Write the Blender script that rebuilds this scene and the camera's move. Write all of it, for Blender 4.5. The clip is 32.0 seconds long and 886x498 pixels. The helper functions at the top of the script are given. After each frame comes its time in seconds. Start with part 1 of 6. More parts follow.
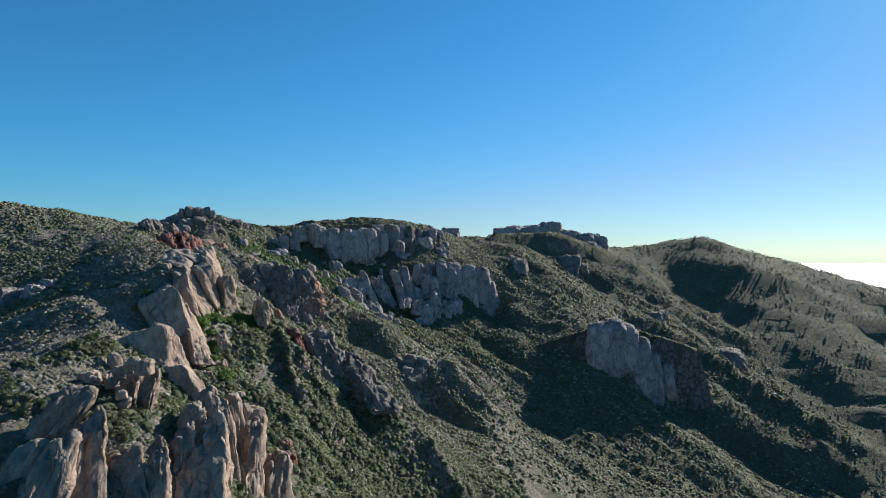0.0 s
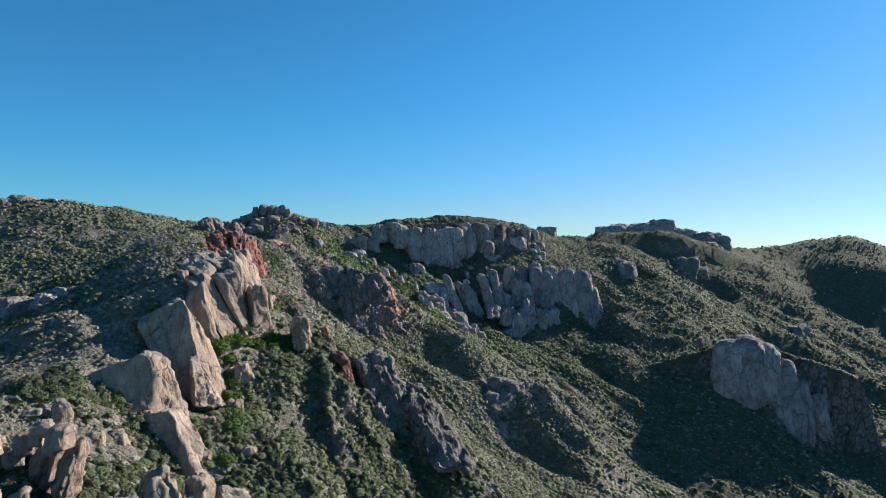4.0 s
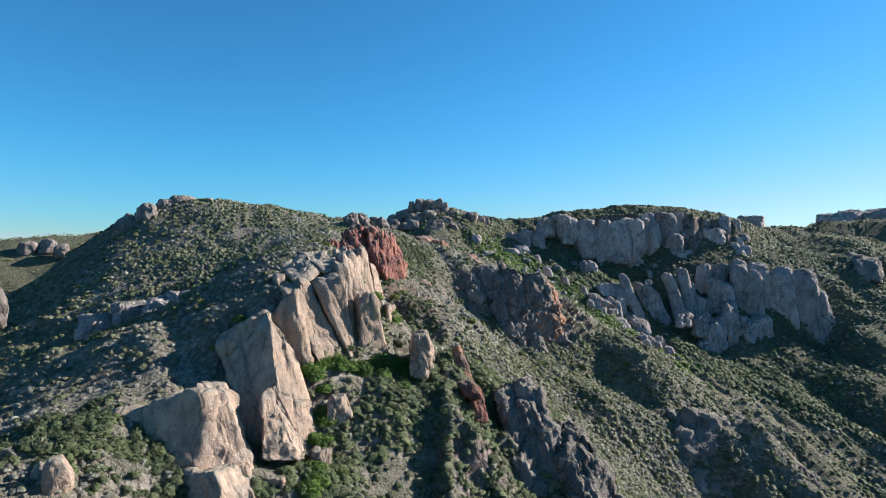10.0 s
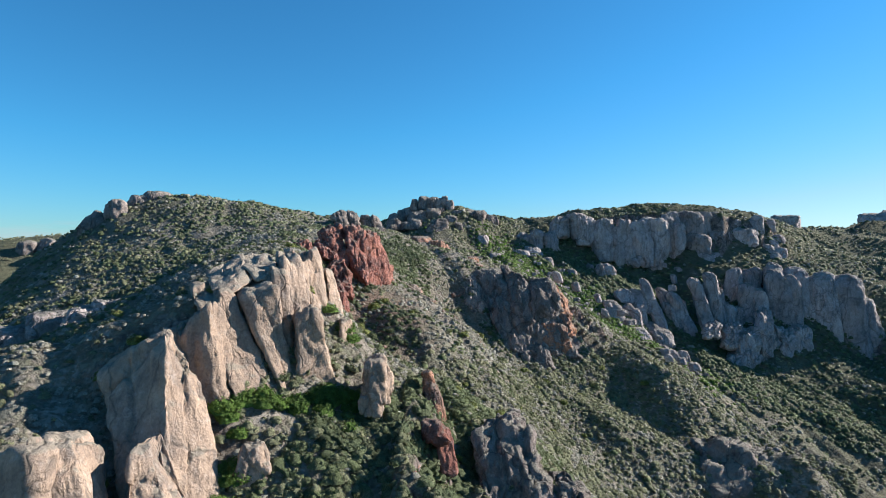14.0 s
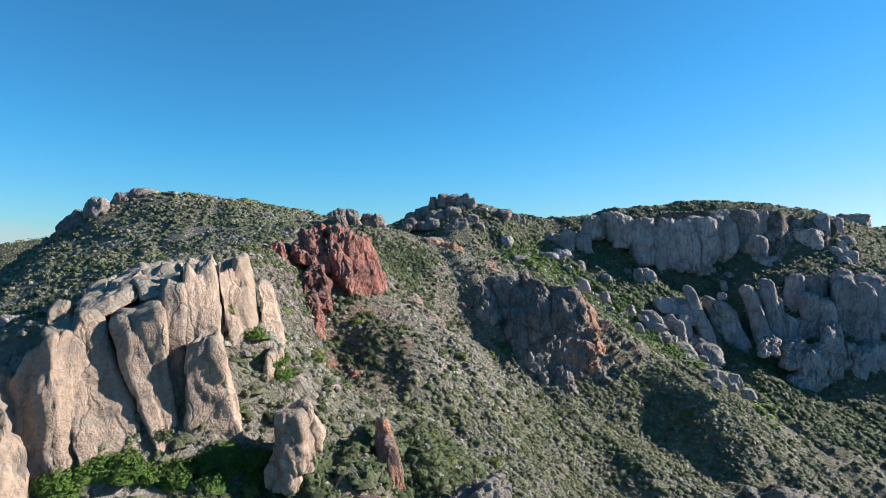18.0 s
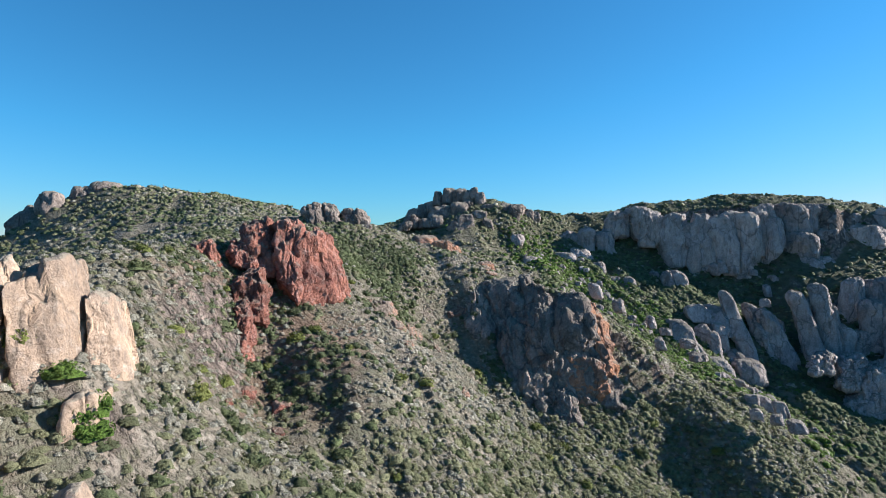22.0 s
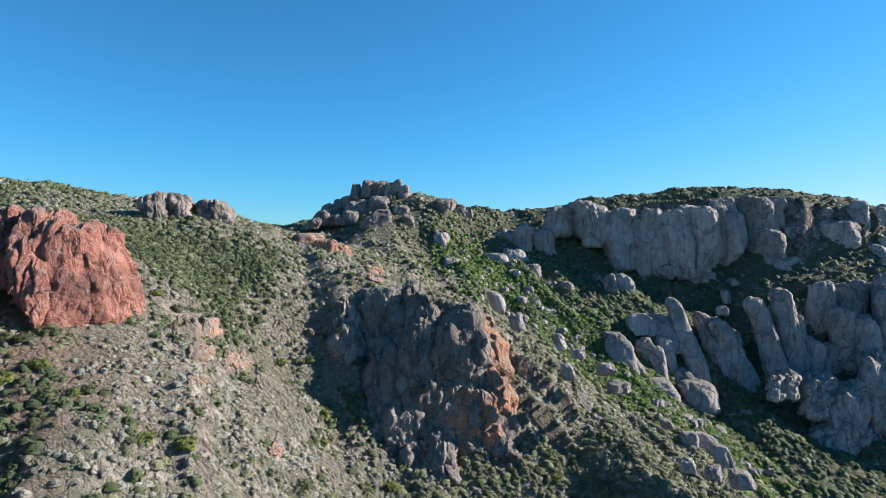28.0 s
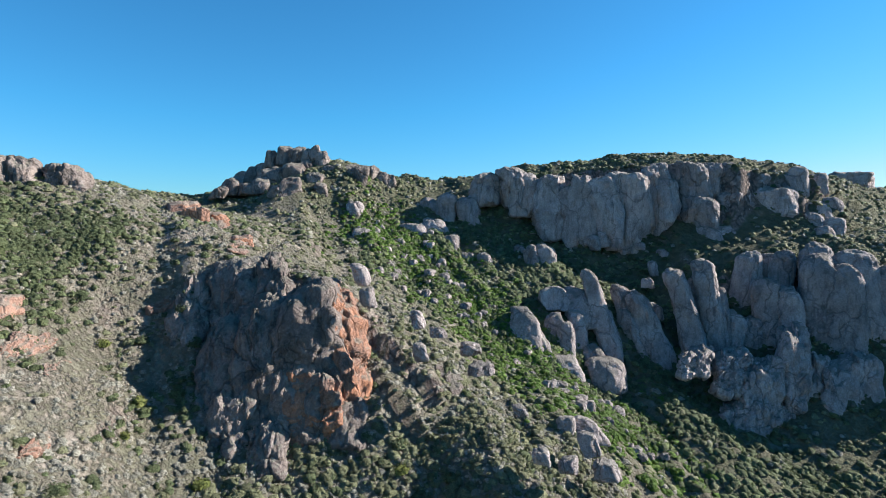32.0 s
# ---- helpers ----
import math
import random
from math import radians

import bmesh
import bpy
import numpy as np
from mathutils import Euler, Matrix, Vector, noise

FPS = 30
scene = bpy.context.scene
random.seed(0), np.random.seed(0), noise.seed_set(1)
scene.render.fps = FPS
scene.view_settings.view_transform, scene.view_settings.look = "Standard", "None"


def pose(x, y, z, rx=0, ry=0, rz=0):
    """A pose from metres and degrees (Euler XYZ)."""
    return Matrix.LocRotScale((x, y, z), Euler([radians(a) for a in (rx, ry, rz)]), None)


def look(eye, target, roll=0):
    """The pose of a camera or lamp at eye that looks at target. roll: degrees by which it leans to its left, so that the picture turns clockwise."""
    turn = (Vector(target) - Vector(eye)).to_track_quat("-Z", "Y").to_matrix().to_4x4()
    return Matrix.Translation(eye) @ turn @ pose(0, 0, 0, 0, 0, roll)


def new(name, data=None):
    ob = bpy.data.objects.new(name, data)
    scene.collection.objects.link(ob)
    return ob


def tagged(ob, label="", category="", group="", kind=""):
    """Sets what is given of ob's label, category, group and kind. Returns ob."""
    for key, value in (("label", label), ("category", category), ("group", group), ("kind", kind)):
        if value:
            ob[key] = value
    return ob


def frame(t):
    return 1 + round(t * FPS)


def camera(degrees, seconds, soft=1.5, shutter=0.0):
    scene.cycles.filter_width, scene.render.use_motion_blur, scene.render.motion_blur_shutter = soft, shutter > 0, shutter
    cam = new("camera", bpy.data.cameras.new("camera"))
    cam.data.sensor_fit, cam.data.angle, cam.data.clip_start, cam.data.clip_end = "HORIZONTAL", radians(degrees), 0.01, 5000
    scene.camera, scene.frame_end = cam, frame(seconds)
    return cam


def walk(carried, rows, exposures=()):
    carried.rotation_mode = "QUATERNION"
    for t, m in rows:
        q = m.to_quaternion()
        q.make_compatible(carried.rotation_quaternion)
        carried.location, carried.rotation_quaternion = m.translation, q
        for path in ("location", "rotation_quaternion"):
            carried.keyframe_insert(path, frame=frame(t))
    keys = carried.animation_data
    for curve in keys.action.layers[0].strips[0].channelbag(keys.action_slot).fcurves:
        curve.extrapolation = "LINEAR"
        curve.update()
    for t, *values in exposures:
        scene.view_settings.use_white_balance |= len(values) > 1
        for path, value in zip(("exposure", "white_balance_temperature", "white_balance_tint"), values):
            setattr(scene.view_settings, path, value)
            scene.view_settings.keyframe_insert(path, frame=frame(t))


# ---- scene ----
# ---- camera: a drone gliding along the flank of a rocky ridge ----
cam = camera(73.6, 32.0, soft=0.7)
PATH = [
    (0, -0.00, 0.00, 0.03, 0.07, 0.34, 0.09),
    (0.5, 0.33, 7.29, 0.19, 0.08, 0.36, 0.07),
    (1, 0.71, 14.51, 0.43, 0.09, 0.35, 0.05),
    (1.5, 0.81, 21.83, 0.55, 0.04, 0.35, 0.08),
    (2, 0.87, 29.32, 0.72, 0.74, 0.30, 0.11),
    (2.5, 1.52, 35.80, 0.98, 3.02, 0.29, 0.16),
    (4.5, 2.18, 49.72, 1.37, 11.93, 0.23, 0.16),
    (5, 2.09, 53.17, 1.47, 14.68, 0.14, 0.01),
    (5.5, 1.82, 56.82, 1.55, 16.91, 0.10, -0.02),
    (6, 1.29, 60.50, 1.51, 19.68, 0.09, 0.00),
    (6.5, 0.88, 63.98, 1.52, 21.20, 0.05, -0.08),
    (7, 0.54, 67.36, 1.63, 22.31, 0.01, -0.11),
    (7.5, 0.21, 70.61, 1.72, 23.30, -0.03, -0.15),
    (8, -0.32, 74.04, 1.72, 24.51, -0.05, -0.20),
    (8.5, -0.72, 77.26, 1.82, 25.45, -0.10, -0.22),
    (9, -1.21, 80.54, 1.81, 25.47, -0.12, -0.25),
    (9.5, -1.78, 83.91, 1.74, 25.64, -0.14, -0.28),
    (10, -2.33, 87.22, 1.67, 26.41, -0.13, -0.30),
    (10.5, -2.61, 90.59, 1.57, 26.73, -0.11, -0.26),
    (11, -3.07, 93.91, 1.49, 26.87, -0.09, -0.25),
    (11.5, -3.41, 97.26, 1.43, 26.95, -0.06, -0.25),
    (12, -3.53, 100.52, 1.41, 27.20, -0.05, -0.21),
    (12.5, -4.02, 104.00, 1.46, 27.79, -0.03, -0.14),
    (13, -4.51, 107.39, 1.63, 28.11, -0.04, -0.13),
    (13.5, -4.66, 110.66, 1.80, 28.32, -0.06, -0.11),
    (14, -4.71, 113.91, 1.96, 28.63, -0.06, -0.09),
    (14.5, -4.83, 117.22, 2.07, 29.10, -0.07, -0.10),
    (16.5, -6.78, 131.49, 2.49, 31.30, 0.05, 0.06),
    (17, -7.34, 135.40, 2.77, 31.82, 0.00, 0.04),
    (17.5, -7.67, 139.19, 2.74, 32.36, 0.02, 0.01),
    (18, -7.94, 142.88, 2.88, 32.81, -0.04, 0.02),
    (18.5, -8.35, 146.64, 2.91, 33.88, -0.08, 0.03),
    (19, -8.72, 150.43, 3.02, 35.09, -0.12, 0.01),
    (19.5, -9.00, 154.15, 3.06, 35.80, -0.12, -0.00),
    (20, -9.30, 157.86, 3.06, 36.31, -0.14, -0.00),
    (20.5, -9.68, 161.67, 3.03, 36.47, -0.14, 0.01),
    (21, -10.21, 165.50, 2.86, 36.39, -0.08, 0.00),
    (21.5, -10.58, 169.35, 2.74, 36.37, -0.03, -0.01),
    (22, -11.12, 173.27, 2.76, 36.30, -0.04, -0.00),
    (22.5, -11.57, 176.98, 2.66, 36.22, -0.03, 0.02),
    (23, -12.00, 180.77, 2.58, 36.14, -0.02, 0.06),
    (23.5, -12.47, 184.53, 2.61, 36.05, -0.03, 0.09),
    (24, -12.83, 188.36, 2.49, 35.96, 0.01, 0.07),
    (24.5, -12.99, 191.98, 2.43, 35.89, 0.00, 0.09),
    (25, -13.00, 195.60, 2.37, 35.82, -0.02, 0.10),
    (25.5, -12.83, 199.21, 2.28, 35.74, 0.01, 0.10),
    (27.5, -10.09, 213.01, 2.38, 35.27, 0.07, -0.17),
    (28, -8.90, 216.08, 2.31, 35.11, 0.13, -0.21),
    (28.5, -7.42, 219.17, 2.21, 34.96, 0.19, -0.26),
    (29, -5.91, 222.26, 2.11, 34.80, 0.25, -0.30),
    (29.5, -4.26, 225.36, 1.95, 34.67, 0.32, -0.34),
    (30, -2.48, 228.53, 1.80, 34.56, 0.39, -0.37),
    (30.5, -0.55, 231.71, 1.73, 34.49, 0.46, -0.44),
    (31, 1.33, 234.90, 1.51, 34.40, -0.32, -0.47),
    (31.5, 3.06, 237.99, 1.36, 34.27, -1.50, -0.49),
    (32, 4.61, 241.10, 0.96, 34.12, -2.42, -0.42),
]
EXPOSURE = 1.06
walk(cam, [(t, pose(x, y, z, 90 + pitch, 0, yaw) @ pose(0, 0, 0, 0, 0, roll)) for t, x, y, z, yaw, pitch, roll in PATH],
     [(t, EXPOSURE + e) for t, e in ((0, -0.38), (2.5, -0.33), (6, -0.12), (10, 0.0), (20, 0.02), (26, 0.08), (32, 0.14))])

# ---- world and sun ----
SUN_AZ, SUN_EL = radians(42), radians(26)      # azimuth from +y towards +x
world = bpy.data.worlds.new("sky")
scene.world = world
world.use_nodes = True
wt = world.node_tree
sky = wt.nodes.new("ShaderNodeTexSky")
sky.sky_type, sky.sun_disc = "NISHITA", False
sky.sun_elevation, sky.sun_rotation = SUN_EL, SUN_AZ
sky.altitude, sky.air_density, sky.dust_density, sky.ozone_density = 900, 1.0, 0.2, 2.5
tint = wt.nodes.new("ShaderNodeMix")
tint.data_type, tint.blend_type = "RGBA", "MULTIPLY"
tint.inputs[0].default_value = 1.0
# the vivid blue of dry, clean coastal air, paler where the sky is brightest
grey, span, hue = wt.nodes.new("ShaderNodeRGBToBW"), wt.nodes.new("ShaderNodeMapRange"), wt.nodes.new("ShaderNodeMix")
span.inputs[1].default_value, span.inputs[2].default_value = 3.2, 7.5
hue.data_type = "RGBA"
hue.inputs[6].default_value, hue.inputs[7].default_value = (0.30, 0.98, 1.30, 1), (0.57, 0.79, 1.0, 1)
wt.links.new(sky.outputs[0], grey.inputs[0])
wt.links.new(grey.outputs[0], span.inputs[0])
wt.links.new(span.outputs[0], hue.inputs[0])
wt.links.new(hue.outputs[2], tint.inputs[7])
wt.links.new(sky.outputs[0], tint.inputs[6])
wt.links.new(tint.outputs[2], wt.nodes["Background"].inputs[0])
wt.nodes["Background"].inputs[1].default_value = 0.061
sun = new("sun", bpy.data.lights.new("sun", "SUN"))
sun.data.energy, sun.data.angle, sun.data.color = 5.0, radians(0.53), (1.0, 0.945, 0.87)
sun_dir = Vector((math.sin(SUN_AZ) * math.cos(SUN_EL), math.cos(SUN_AZ) * math.cos(SUN_EL), math.sin(SUN_EL)))
sun.matrix_world = look(sun_dir * 300, (0, 0, 0))

# ---- numeric helpers ----
_rng = np.random.RandomState(7)
PERM = np.concatenate([_rng.permutation(256)] * 2)


def vnoise(p, seed=0):
    """Smooth value noise in -1..1 at the rows of p (n x 3)."""
    p = np.asarray(p, float) + seed * 17.31
    i = np.floor(p).astype(int)
    f = p - i
    f = f * f * (3 - 2 * f)
    out = 0.0
    for dx in (0, 1):
        for dy in (0, 1):
            for dz in (0, 1):
                h = PERM[(PERM[(PERM[(i[:, 0] + dx) & 255] + i[:, 1] + dy) & 255] + i[:, 2] + dz) & 255] / 127.5 - 1
                w = (f[:, 0] if dx else 1 - f[:, 0]) * (f[:, 1] if dy else 1 - f[:, 1]) * (f[:, 2] if dz else 1 - f[:, 2])
                out = out + h * w
    return out


def fbm(p, octaves=4, seed=0, gain=0.5):
    total, amp = 0.0, 1.0
    for o in range(octaves):
        total = total + amp * vnoise(np.asarray(p) * 2.0**o, seed + o)
        amp *= gain
    return total


def ridged(p, octaves=3, seed=0):
    total, amp = 0.0, 1.0
    for o in range(octaves):
        total = total + amp * (1 - 2 * np.abs(vnoise(np.asarray(p) * 2.0**o, seed + o)))
        amp *= 0.5
    return total


def flat(x, y, s):
    return np.stack([x / s, y / s, np.zeros_like(x)], 1)


def mesh_from(name, verts, faces, mat, smooth=True):
    me = bpy.data.meshes.new(name)
    verts, faces = np.ascontiguousarray(verts, np.float32), np.ascontiguousarray(faces, np.int32)
    k = faces.shape[1]
    me.vertices.add(len(verts))
    me.vertices.foreach_set("co", verts.ravel())
    me.loops.add(faces.size)
    me.loops.foreach_set("vertex_index", faces.ravel())
    me.polygons.add(len(faces))
    me.polygons.foreach_set("loop_start", np.arange(0, faces.size, k, dtype=np.int32))
    me.polygons.foreach_set("use_smooth", np.full(len(faces), smooth))
    me.update(calc_edges=True)
    me.validate()
    me.materials.append(mat)
    return me


# ---- materials ----
class Nodes:
    """A short way to write node materials."""

    def __init__(self, name, rough=0.9, spec=0.2):
        self.mat = bpy.data.materials.new(name)
        self.mat.use_nodes = True
        self.tree = self.mat.node_tree
        self.bsdf = self.tree.nodes["Principled BSDF"]
        self.bsdf.inputs["Roughness"].default_value = rough
        self.bsdf.inputs["Specular IOR Level"].default_value = spec
        self.coord = self.tree.nodes.new("ShaderNodeNewGeometry").outputs["Position"]

    def link(self, a, b):
        self.tree.links.new(a, b)

    def noise(self, scale, detail=4, rough=0.6, stretch=None):
        n = self.tree.nodes.new("ShaderNodeTexNoise")
        n.inputs["Scale"].default_value, n.inputs["Detail"].default_value, n.inputs["Roughness"].default_value = scale, detail, rough
        src = self.coord
        if stretch:
            m = self.tree.nodes.new("ShaderNodeMapping")
            m.inputs["Scale"].default_value = stretch
            self.link(src, m.inputs["Vector"])
            src = m.outputs[0]
        self.link(src, n.inputs["Vector"])
        return n.outputs[0]

    def voronoi(self, scale, feature="F1", stretch=None):
        n = self.tree.nodes.new("ShaderNodeTexVoronoi")
        n.feature = feature
        n.inputs["Scale"].default_value = scale
        src = self.coord
        if stretch:
            m = self.tree.nodes.new("ShaderNodeMapping")
            m.inputs["Scale"].default_value = stretch
            self.link(src, m.inputs["Vector"])
            src = m.outputs[0]
        self.link(src, n.inputs["Vector"])
        return n.outputs["Distance"]

    def joint(self, scale, stretch, width):
        """Thin wandering cracks between blocks: 0 in the crack, 1 on the block."""
        w = self.tree.nodes.new("ShaderNodeTexNoise")
        w.inputs["Scale"].default_value, w.inputs["Detail"].default_value = scale * 2, 4
        m = self.tree.nodes.new("ShaderNodeMapping")
        m.inputs["Scale"].default_value = stretch
        add = self.tree.nodes.new("ShaderNodeVectorMath")
        add.operation = "MULTIPLY_ADD"
        add.inputs[1].default_value = (1.2 / scale / 2,) * 3
        self.link(self.coord, w.inputs["Vector"])
        self.link(w.outputs[1], add.inputs[0])
        self.link(self.coord, add.inputs[2])
        self.link(add.outputs[0], m.inputs["Vector"])
        n = self.tree.nodes.new("ShaderNodeTexVoronoi")
        n.feature = "DISTANCE_TO_EDGE"
        n.inputs["Scale"].default_value = scale
        self.link(m.outputs[0], n.inputs["Vector"])
        return self.ramp(n.outputs["Distance"], [(0.0, 0.0), (width, 1.0)])

    def ramp(self, fac, stops):
        r = self.tree.nodes.new("ShaderNodeValToRGB")
        el = r.color_ramp.elements
        while len(el) < len(stops):
            el.new(0.5)
        for e, (pos, col) in zip(el, stops):
            e.position, e.color = pos, (*(col if isinstance(col, tuple) else (col,) * 3), 1)
        self.link(fac, r.inputs[0])
        return r.outputs[0]

    def mix(self, fac, a, b, kind="MIX"):
        m = self.tree.nodes.new("ShaderNodeMix")
        m.data_type, m.blend_type = "RGBA", kind
        for sock, v in ((m.inputs[0], fac), (m.inputs[6], a), (m.inputs[7], b)):
            if isinstance(v, (int, float)):
                sock.default_value = v
            elif isinstance(v, tuple):
                sock.default_value = (*v, 1)
            else:
                self.link(v, sock)
        return m.outputs[2]

    def math(self, op, a, b=0.0):
        m = self.tree.nodes.new("ShaderNodeMath")
        m.operation = op
        for sock, v in ((m.inputs[0], a), (m.inputs[1], b)):
            if isinstance(v, (int, float)):
                sock.default_value = v
            else:
                self.link(v, sock)
        return m.outputs[0]

    def island(self):
        return self.tree.nodes.new("ShaderNodeNewGeometry").outputs["Random Per Island"]

    def objrand(self):
        return self.tree.nodes.new("ShaderNodeObjectInfo").outputs["Random"]

    def normal_z(self):
        g = self.tree.nodes.new("ShaderNodeNewGeometry")
        s = self.tree.nodes.new("ShaderNodeSeparateXYZ")
        self.link(g.outputs["Normal"], s.inputs[0])
        return s.outputs["Z"]

    def done(self, color, height=None, strength=0.5, dist=0.3):
        self.link(color, self.bsdf.inputs["Base Color"])
        if height is not None:
            b = self.tree.nodes.new("ShaderNodeBump")
            b.inputs["Strength"].default_value, b.inputs["Distance"].default_value = strength, dist
            self.link(height, b.inputs["Height"])
            self.link(b.outputs[0], self.bsdf.inputs["Normal"])
        return self.mat


def rock_material(name, light, mid, dark, lichen, top, cracked, relief=1.0):
    """Weathered volcanic rock: blotches, vertical stains, pits and fine joints; scrubby lichen on flat tops."""
    n = Nodes(name, 0.92, 0.15)
    col = n.ramp(n.noise(0.16, 5, 0.62), [(0.3, dark), (0.48, mid), (0.68, light)])
    stain = n.ramp(n.noise(0.7, 4, 0.6, (1.0, 1.0, 0.2)), [(0.5, 0.0), (0.68, 1.0)])
    col = n.mix(n.math("MULTIPLY", stain, 0.55), col, lichen)
    bloom = n.ramp(n.noise(0.75, 5, 0.7), [(0.52, 0.0), (0.66, 1.0)])
    col = n.mix(n.math("MULTIPLY", bloom, 0.45), col, tuple(0.5 * a + 0.22 for a in light))
    fine = n.noise(2.2, 6, 0.7)
    col = n.mix(0.55, col, n.ramp(fine, [(0.25, (0.45, 0.45, 0.45)), (0.75, (1.5, 1.5, 1.5))]), "MULTIPLY")
    up = n.ramp(n.math("ADD", n.normal_z(), n.math("MULTIPLY", n.noise(0.5, 4), 0.5)), [(0.86, 0.0), (1.12, 1.0)])
    col = n.mix(n.math("MULTIPLY", up, 0.7), col, top)
    tone = n.math("ADD", n.math("MULTIPLY", n.objrand(), 0.35), 0.82)
    comb = n.tree.nodes.new("ShaderNodeCombineColor")
    for k in range(3):
        n.link(tone, comb.inputs[k])
    col = n.mix(1.0, col, comb.outputs[0], "MULTIPLY")
    pits = n.ramp(n.math("ADD", n.voronoi(0.9), n.math("MULTIPLY", n.noise(0.25, 3), 0.8)), [(0.36, 0.0), (0.5, 1.0)])
    crack = n.ramp(n.noise(0.9, 3, 0.5, (1.0, 1.0, 0.12)), [(0.36, 0.0), (0.42, 1.0)])
    h = n.math("ADD", n.math("MULTIPLY", fine, 1.1), n.math("ADD", n.math("MULTIPLY", pits, 0.3), n.math("MULTIPLY", crack, 0.04)))
    joints = n.math("MULTIPLY", n.joint(0.13, (1.0, 1.0, 0.4), 0.03), n.math("ADD", n.math("MULTIPLY", n.joint(0.5, (1.0, 1.0, 0.6), 0.05), 0.5 * cracked), 1 - 0.5 * cracked))
    h = n.math("ADD", h, n.math("MULTIPLY", joints, 0.9 * cracked))
    col = n.mix(n.math("MULTIPLY", n.math("SUBTRACT", 1.0, joints), 0.75 * cracked), col, tuple(0.45 * a for a in lichen))
    col = n.mix(n.math("MULTIPLY", n.math("SUBTRACT", 1.0, crack), 0.22), col, lichen)
    col = n.mix(n.math("MULTIPLY", n.math("SUBTRACT", 1.0, pits), 0.35), col, lichen)
    return n.done(col, h, 1.0, 0.7 * relief)


M_TAN = rock_material("tan_rock", (0.50, 0.36, 0.265), (0.37, 0.27, 0.205), (0.23, 0.18, 0.15), (0.15, 0.132, 0.12), (0.25, 0.228, 0.185), 0.5, 0.5)
M_GREY = rock_material("grey_rock", (0.55, 0.47, 0.455), (0.41, 0.35, 0.338), (0.23, 0.20, 0.196), (0.14, 0.13, 0.13), (0.22, 0.21, 0.18), 0.6)
M_RED = rock_material("red_rock", (0.46, 0.20, 0.15), (0.31, 0.13, 0.10), (0.17, 0.08, 0.07), (0.10, 0.066, 0.062), (0.25, 0.20, 0.165), 0.5)
M_DARK = rock_material("dark_rock", (0.40, 0.33, 0.295), (0.26, 0.212, 0.19), (0.145, 0.12, 0.11), (0.085, 0.078, 0.076), (0.24, 0.225, 0.185), 0.65)
M_ORANGE = rock_material("orange_rock", (0.58, 0.27, 0.155), (0.39, 0.21, 0.145), (0.23, 0.17, 0.15), (0.14, 0.125, 0.12), (0.25, 0.235, 0.195), 0.7)
M_PINK = rock_material("pink_rock", (0.45, 0.265, 0.195), (0.34, 0.205, 0.155), (0.20, 0.14, 0.115), (0.13, 0.11, 0.10), (0.26, 0.235, 0.195), 0.7)


